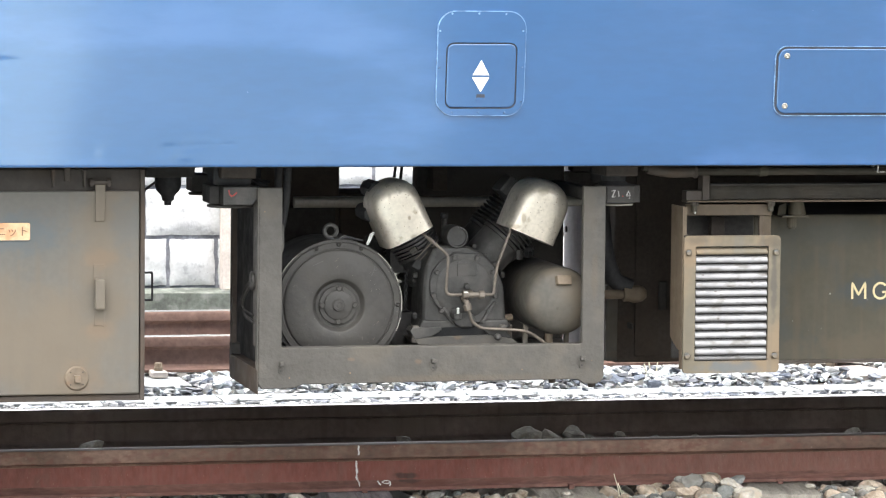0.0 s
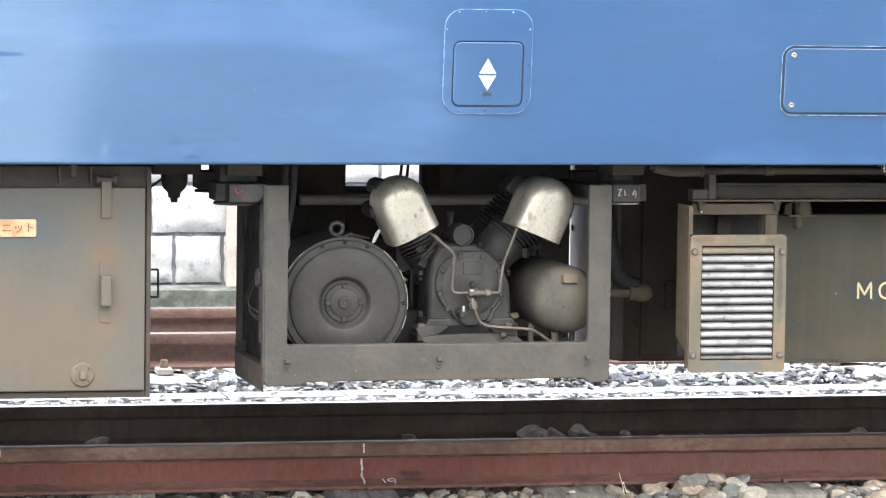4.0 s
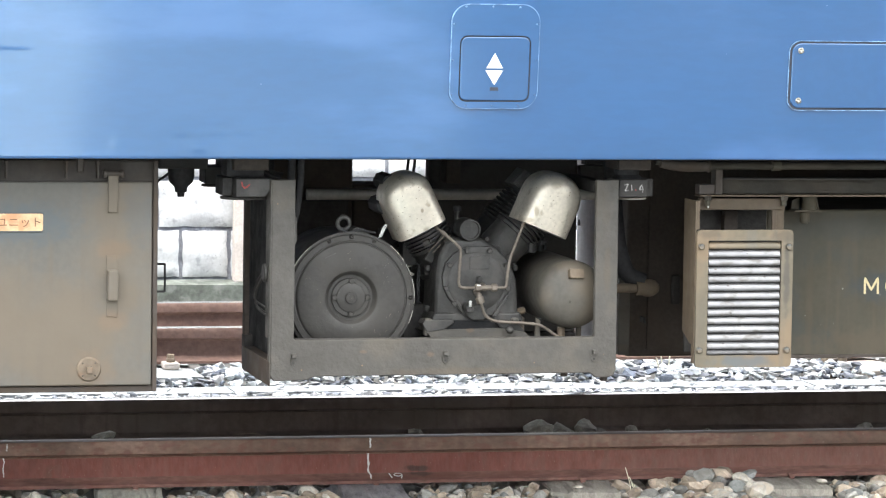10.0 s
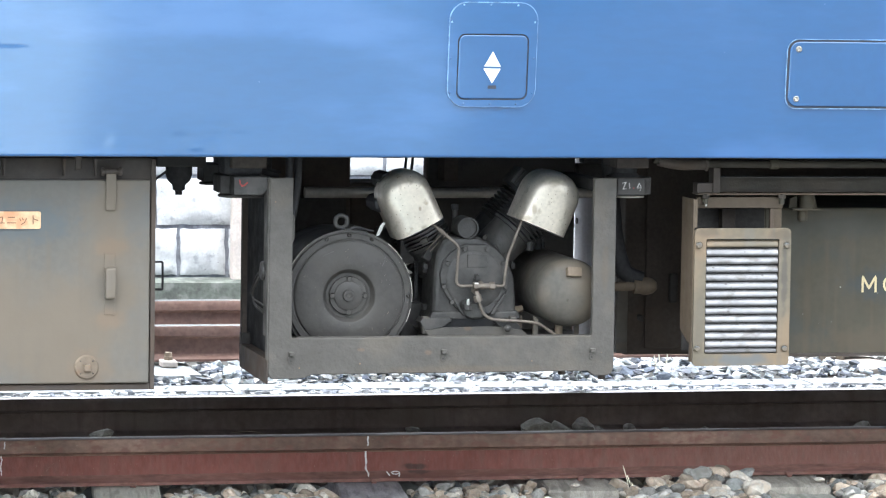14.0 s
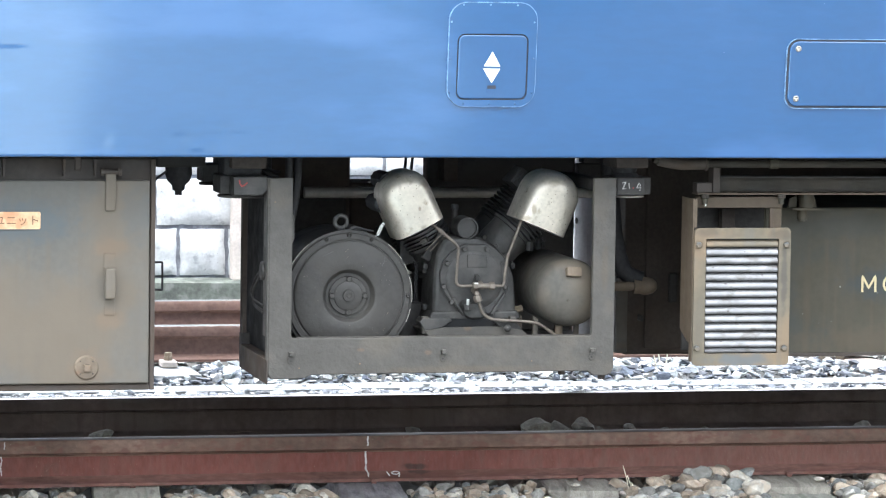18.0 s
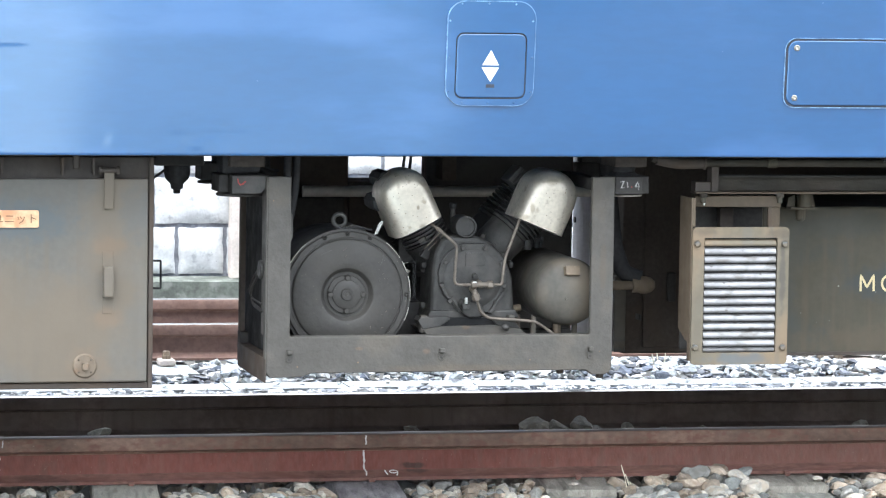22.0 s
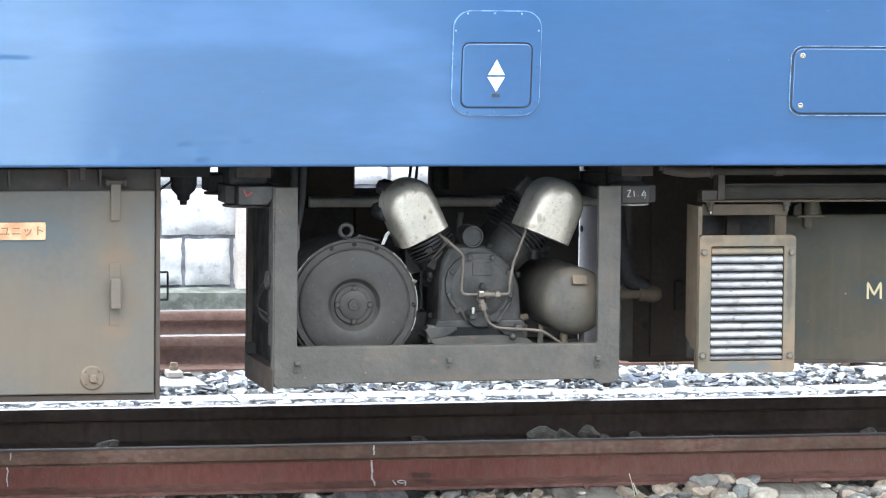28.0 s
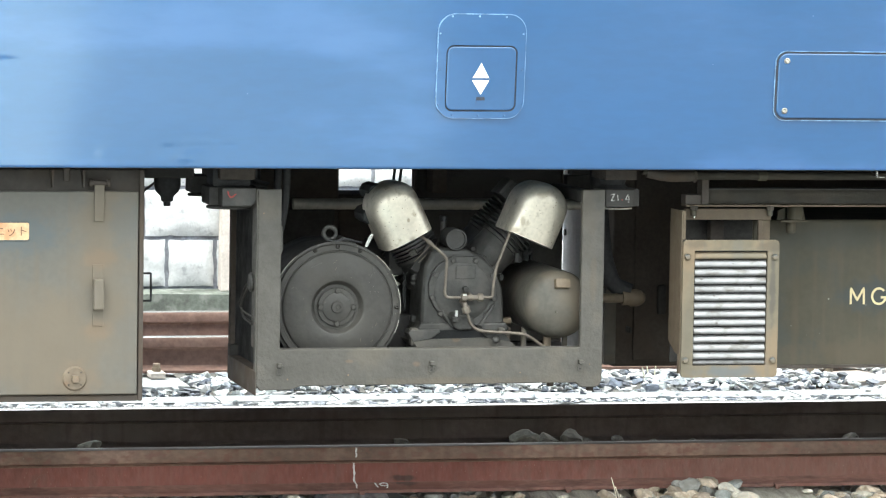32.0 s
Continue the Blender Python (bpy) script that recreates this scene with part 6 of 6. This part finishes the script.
stroke([(1.5955 + 0.0235 * math.cos(radians(a)) - 0.022, 0.5455 + 0.0255 * math.sin(radians(a))) for a in range(42, 372, 15)][:-1] + [(1.5965, 0.5415), (1.580, 0.5415)], 0.0074, -0.5505, CREAM, gen, "letter", "cream painted letter G", 0.06)
clamp = thing("hanger_clamp", (1.243, -0.6, 0.757), "olive-grey bolted hanger clamp over the case", "clamp")
part("block", rod((1.249, -0.64, 0.802), (1.249, -0.64, 0.851), 0.025, seg=20, bevel=0.004), OLIVE, clamp)
part("yoke_plate", box(1.196, 1.288, -0.66, -0.60, 0.7955, 0.802, 0.0015), OLIVE, clamp)
part("yoke_ear", slab([(1.194, 0.802), (1.198, 0.832), (1.2215, 0.842), (1.2215, 0.802)], -0.625, -0.615, 0.001), OLIVE, clamp)
part("yoke_ear", slab([(1.2765, 0.802), (1.2765, 0.842), (1.283, 0.832), (1.290, 0.802)], -0.625, -0.615, 0.001), OLIVE, clamp)
part("bolt_shank", rod((1.2435, -0.615, 0.760), (1.2435, -0.615, 0.797), 0.0165, seg=12, bevel=0.003), OLIVE, clamp)
part("bolt_tip", rod((1.2435, -0.615, 0.755), (1.2435, -0.615, 0.763), 0.011, seg=12, bevel=0.003), OLIVE, clamp)
beam = thing("hanger_beam", (1.9, -0.7, 0.852), "brown-grey channel beam carrying the cases", "beam")
part("web", box(0.926, 3.6, -0.70, -0.692, 0.858, 0.905, 0.002), BEAM, beam)
part("lower_flange", box(0.849, 3.6, -0.752, -0.69, 0.8515, 0.8575, 0.0015), SIDE_TAN, beam, "thin brown lower flange")
part("end_plate", box(0.902, 0.9255, -0.745, -0.69, 0.858, 0.965, 0.002), CABINET_DARK, beam)
part("end_block", box(0.850, 0.9015, -0.74, -0.69, 0.858, 0.889, 0.002), CABINET_DARK, beam)
part("upper_flange", box(0.926, 3.6, -0.745, -0.69, 0.905, 0.910, 0.0015), DARK, beam)
bm = tube([(0.70, -0.76, 0.966), (0.745, -0.76, 0.957), (0.80, -0.76, 0.951), (3.6, -0.76, 0.951)], 0.0125, 16)
cond = solo("conduit", bm, BEAM, (0.8, -0.76, 0.951), "dusty grey conduit pipe along the floor edge", "pipe", smooth=60)
part("sleeve", tube([(0.715, -0.76, 0.962), (0.76, -0.76, 0.952), (0.80, -0.76, 0.948), (0.872, -0.76, 0.9505)], 0.0175, 16), CABINET_DARK, cond, "cracked tan sleeve", smooth=60)
part("collar", rod((0.868, -0.76, 0.9505), (0.877, -0.76, 0.9505), 0.0215, bevel=0.003), CABINET_DARK, cond, "pipe collar")
part("collar", rod((1.082, -0.76, 0.951), (1.112, -0.76, 0.951), 0.0165, bevel=0.003), OLIVE, cond, "pipe coupling")
tray = thing("bracket_tray", (1.6, -0.79, 0.955), "small pale-edged steel bracket under the floor edge", "bracket")
part("lip", box(1.467, 1.70, -0.80, -0.795, 0.948, 0.952, 0.001), BRIGHT, tray, "bare bright lip")
part("side", box(1.467, 1.472, -0.80, -0.74, 0.952, 0.972, 0.001), BRIGHT, tray)


# ---- ballast: loose stones, those nearest as pieces of their own ----
def stone_mesh(name, seed, rounded):
    rnd = random.Random(seed)
    bm = bmesh.new()
    sx, sy, sz = rnd.uniform(0.75, 1.25), rnd.uniform(0.7, 1.1), rnd.uniform(0.5, 0.8)
    if rounded:
        bmesh.ops.create_icosphere(bm, subdivisions=2, radius=0.5)
        for v in bm.verts:
            k = 1 + 0.35 * noise.noise(v.co * 2.0 + Vector((seed * 7.3, 0, 0))) + 0.12 * noise.noise(v.co * 5 + Vector((0, seed * 3.1, 0)))
            v.co = Vector((v.co.x * sx, v.co.y * sy, v.co.z * sz)) * k
        # a few broken faces
        for _ in range(8):
            d = Vector((rnd.gauss(0, 1), rnd.gauss(0, 1), rnd.gauss(0, 1))).normalized()
            lim = max(v.co.dot(d) for v in bm.verts) * rnd.uniform(0.56, 0.86)
            for v in bm.verts:
                e = v.co.dot(d) - lim
                if e > 0:
                    v.co -= d * e
    else:
        for _ in range(11):
            d = Vector((rnd.gauss(0, 1), rnd.gauss(0, 1), rnd.gauss(0, 1))).normalized() * rnd.uniform(0.42, 0.62)
            bm.verts.new((d.x * sx, d.y * sy, d.z * sz * 1.1))
        bmesh.ops.convex_hull(bm, input=bm.verts[:])
        for v in [v for v in bm.verts if not v.link_faces]:
            bm.verts.remove(v)
    bmesh.ops.recalc_face_normals(bm, faces=bm.faces)
    me = bpy.data.meshes.new(name)
    if rounded:
        for f in bm.faces:
            f.smooth = True
        for e in bm.edges:
            if e.calc_face_angle(0) > radians(17):
                e.smooth = False
    bm.to_mesh(me)
    bm.free()
    return me


ROUND = [[stone_mesh("stone", s, True) for s in range(5)] for _ in STONES]
for row, m in zip(ROUND, STONES):
    for me in row:
        me.materials.append(m)
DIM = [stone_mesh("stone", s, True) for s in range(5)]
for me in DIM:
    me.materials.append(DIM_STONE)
SHARP = [[stone_mesh("stone", 40 + s, False) for s in range(9)] for _ in FAR_STONES]
for row, m in zip(SHARP, FAR_STONES):
    for me in row:
        me.materials.append(m)


def joined_stones(name, items, protos, material, label):
    """Many small stones as one mesh."""
    verts, faces, tint, n = [], [], [], 0
    mats = material if isinstance(material, list) else [material]
    data = [(np.array([v.co[:] for v in me.vertices]), [tuple(p.vertices) for p in me.polygons]) for me in protos]
    for k, m in items:
        co, fs = data[k % len(data)]
        a = np.array(m)
        verts.append(co @ a[:3, :3].T + a[:3, 3])
        faces += [tuple(i + n for i in f) for f in fs]
        tint += [k // 7 % len(mats)] * len(fs)
        n += len(co)
    me = bpy.data.meshes.new(name)
    me.from_pydata(np.concatenate(verts).tolist(), [], faces)
    for m in mats:
        me.materials.append(m)
    me.polygons.foreach_set("material_index", tint)
    ob = new(name, me)
    return tagged(ob, label, "ballast", kind="stuff")


def scatter(x0, x1, y0, y1, gap, lo, hi, level, seed, skip=lambda x, y: False, flat=1.0):
    rnd = random.Random(seed)
    out = []
    nx, ny = int((x1 - x0) / gap), int((y1 - y0) / gap)
    for j in range(ny):
        for i in range(nx):
            x, y = x0 + (i + rnd.uniform(0, 1) + 0.5 * (j % 2)) * gap, y0 + (j + rnd.uniform(0, 1)) * gap
            s = lo + (hi - lo) * rnd.random() ** 1.7
            if skip(x, y):
                continue
            z = level(x, y) + s * rnd.uniform(-0.12, 0.22)
            turn = Euler((rnd.uniform(-0.5, 0.5), rnd.uniform(-0.5, 0.5), rnd.uniform(0, 6.28))).to_matrix().to_4x4()
            out.append((rnd.randrange(1000), Matrix.Translation((x, y, z)) @ Matrix.Diagonal((1, 1, flat, 1)) @ turn @ Matrix.Scale(s, 4)))
    return out


def stone_parts(items, table, parent, weights, limit=300):
    o = ORIGIN[parent.name]
    for k, m in items[:limit]:
        row = table[random.Random(k).choices(range(len(table)), weights)[0]]
        ob = new("stone", row[k % len(row)])
        ob.parent = parent
        ob.matrix_basis = Matrix.Translation(-o) @ m


SLEEPERS_X = (-2.35, -1.6, -0.862, -0.055, 0.655, 1.392, 2.1, 2.8)
off_sleeper = lambda x, y: any(abs(x - s - 0.123 * y) < 0.135 for s in SLEEPERS_X)
# in front of the near rail
bed = thing("ballast_near", (0, -0.3, -0.245), "rounded tan and grey ballast stones along the near rail", "ballast", kind="structure")


def near_level(x, y):
    heap = 0.026 * math.exp(-((x - 1.12) / 0.15) ** 2 - ((y + 0.17) / 0.14) ** 2)
    return -0.178 + heap + 0.012 * noise.noise((x * 4, y * 4, 1)) + 0.012 * max(0.0, y + 0.3)


near = scatter(-1.75, 2.1, -0.50, -0.045, 0.038, 0.03, 0.076, near_level, 5, off_sleeper)
big = scatter(0.75, 1.95, -0.42, -0.07, 0.095, 0.065, 0.125, lambda x, y: near_level(x, y) + 0.008, 8, off_sleeper)
heap = scatter(0.90, 1.28, -0.34, -0.07, 0.065, 0.06, 0.108, lambda x, y: near_level(x, y) + 0.014, 9, off_sleeper)
random.Random(2).shuffle(near)
front_row = near[:800 - len(heap + big)]
stone_parts(heap + big, ROUND, bed, (4, 6, 2, 4), 800)
stone_parts(front_row, ROUND, bed, (5, 5, 4, 3), 800)
stone_parts([(k, Matrix.Translation((x, y, -0.147)) @ Matrix.Diagonal((s * 1.3, s, s * 0.7, 1))) for k, x, y, s in ((11, 0.6058, -0.2165, 0.03), (23, 1.4632, -0.1885, 0.04))], ROUND[3:], bed, (1,))
rest = near[len(front_row):] + scatter(-2.2, 2.6, -1.0, -0.5, 0.07, 0.045, 0.08, lambda x, y: -0.215 + 0.08 * (y + 0.5), 6)
joined_stones("ballast_loose", rest, [r[0] for r in ROUND] + ROUND[0], [NEAR_LOOSE, NEAR_TAN, NEAR_GREY], "loose tan and grey ballast stones beside the near rail")

# between the near rails: dark bed, a few stones against the far rail
between = scatter(-1.9, 2.4, 0.12, 1.08, 0.075, 0.045, 0.08, lambda x, y: -0.205 + 0.02 * max(0, y - 0.6), 12, off_sleeper)
joined_stones("ballast_between_rails", between, [r[1] for r in ROUND] + ROUND[0], NEAR_LOOSE, "dusty ballast between the rails under the coach")
inner = thing("ballast_under", (0.5, 0.95, -0.245), "grey stones lying against the rail under the coach", "ballast", kind="structure")
rnd = random.Random(31)
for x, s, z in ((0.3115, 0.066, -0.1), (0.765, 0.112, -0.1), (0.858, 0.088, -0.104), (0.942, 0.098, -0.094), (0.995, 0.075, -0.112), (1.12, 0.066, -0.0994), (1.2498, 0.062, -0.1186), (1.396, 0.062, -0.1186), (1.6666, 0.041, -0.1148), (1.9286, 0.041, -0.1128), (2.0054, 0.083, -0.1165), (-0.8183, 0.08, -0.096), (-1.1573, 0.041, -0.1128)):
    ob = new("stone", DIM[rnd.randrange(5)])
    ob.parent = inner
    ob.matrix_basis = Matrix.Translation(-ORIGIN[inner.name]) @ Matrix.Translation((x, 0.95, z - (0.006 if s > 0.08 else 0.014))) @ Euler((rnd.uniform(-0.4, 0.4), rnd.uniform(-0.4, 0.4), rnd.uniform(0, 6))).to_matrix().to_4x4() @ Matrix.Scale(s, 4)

# beyond the train
far_bed = thing("ballast_far", (0.8, 3.3, -0.245), "pale grey crushed ballast beside the next track", "ballast", kind="structure")


def far_level(x, y):
    return -0.225 + 0.055 * max(0.0, min(1.0, (y - 3.2) / 0.12)) + 0.008 * noise.noise((x * 3, y * 3, 6))


no_trough = lambda x, y: 2.98 < y < 3.215 or (y > 3.29 and min(abs(x + 0.18), abs(x - 2.92)) < 0.115)
far = scatter(-1.2, 3.9, 2.72, 3.64, 0.032, 0.035, 0.09, far_level, 21, no_trough, 0.55)
far += scatter(-1.2, 3.9, 3.0, 3.2, 0.13, 0.03, 0.05, lambda x, y: -0.197, 27, flat=0.5)
sel = random.Random(4)
sel.shuffle(far)
stone_parts(far, SHARP, far_bed, (5, 6, 4), 1500)
far_rest = far[1500:] + scatter(-1.2, 3.9, 2.90, 2.995, 0.028, 0.03, 0.055, lambda x, y: -0.214, 33, flat=0.7) + scatter(-1.2, 3.9, 2.72, 3.64, 0.03, 0.03, 0.05, lambda x, y: far_level(x, y) - 0.01, 29, no_trough, 0.6) + scatter(-3.5, 6.0, 1.4, 2.74, 0.085, 0.05, 0.09, lambda x, y: -0.225, 22, flat=0.6) + scatter(-3.5, 6.0, 3.78, 4.75, 0.085, 0.05, 0.09, lambda x, y: -0.185, 23, no_trough, 0.6)
joined_stones("ballast_far_loose", far_rest, SHARP[0], [FAR_LOOSE, FAR_LOOSE, FAR_DARK], "pale grey crushed ballast round the next track")

# dry grass blades
grass = thing("dry_grass", (0.72, -0.2, -0.2), "a few dry straw blades among the ballast stones", "grass")
for i, (x, y, h, dx) in enumerate(((0.772, -0.30, 0.14, -0.026), (0.782, -0.31, 0.11, -0.024), (0.790, -0.31, 0.085, -0.016))):
    part("blade", tube([(x, y, -0.215), (x + dx * 0.4, y - 0.01, -0.215 + h * 0.6), (x + dx, y, -0.215 + h)], 0.0014, 5, 3), STRAW, grass)
grass = thing("dry_grass", (0.48, 0.9, -0.2), "thin dry grass tips between the rails", "grass")
for i, (x, h, dx) in enumerate(((0.485, 0.07, -0.008), (0.51, 0.075, 0.006), (0.545, 0.08, -0.012), (0.555, 0.075, 0.004))):
    part("blade", tube([(x, 0.9, -0.19), (x + dx, 0.9, -0.19 + h)], 0.0016, 5, 2), STRAW, grass)
part("blade", tube([(-0.20, 0.9, -0.19), (-0.245, 0.9, -0.107), (-0.30, 0.9, -0.098), (-0.365, 0.9, -0.104)], 0.0013, 5, 3), TAG, grass, "long bent brown stalk")
grass = thing("dry_grass", (1.95, 3.45, -0.2), "thin dry grass tips in the far ballast", "grass")
for x, h, dx in ((1.93, 0.08, -0.02), (1.945, 0.09, -0.015), (1.96, 0.085, 0.01)):
    part("blade", tube([(x, 3.4, -0.2), (x + dx, 3.4, -0.2 + h)], 0.003, 5, 2), STRAW, grass)
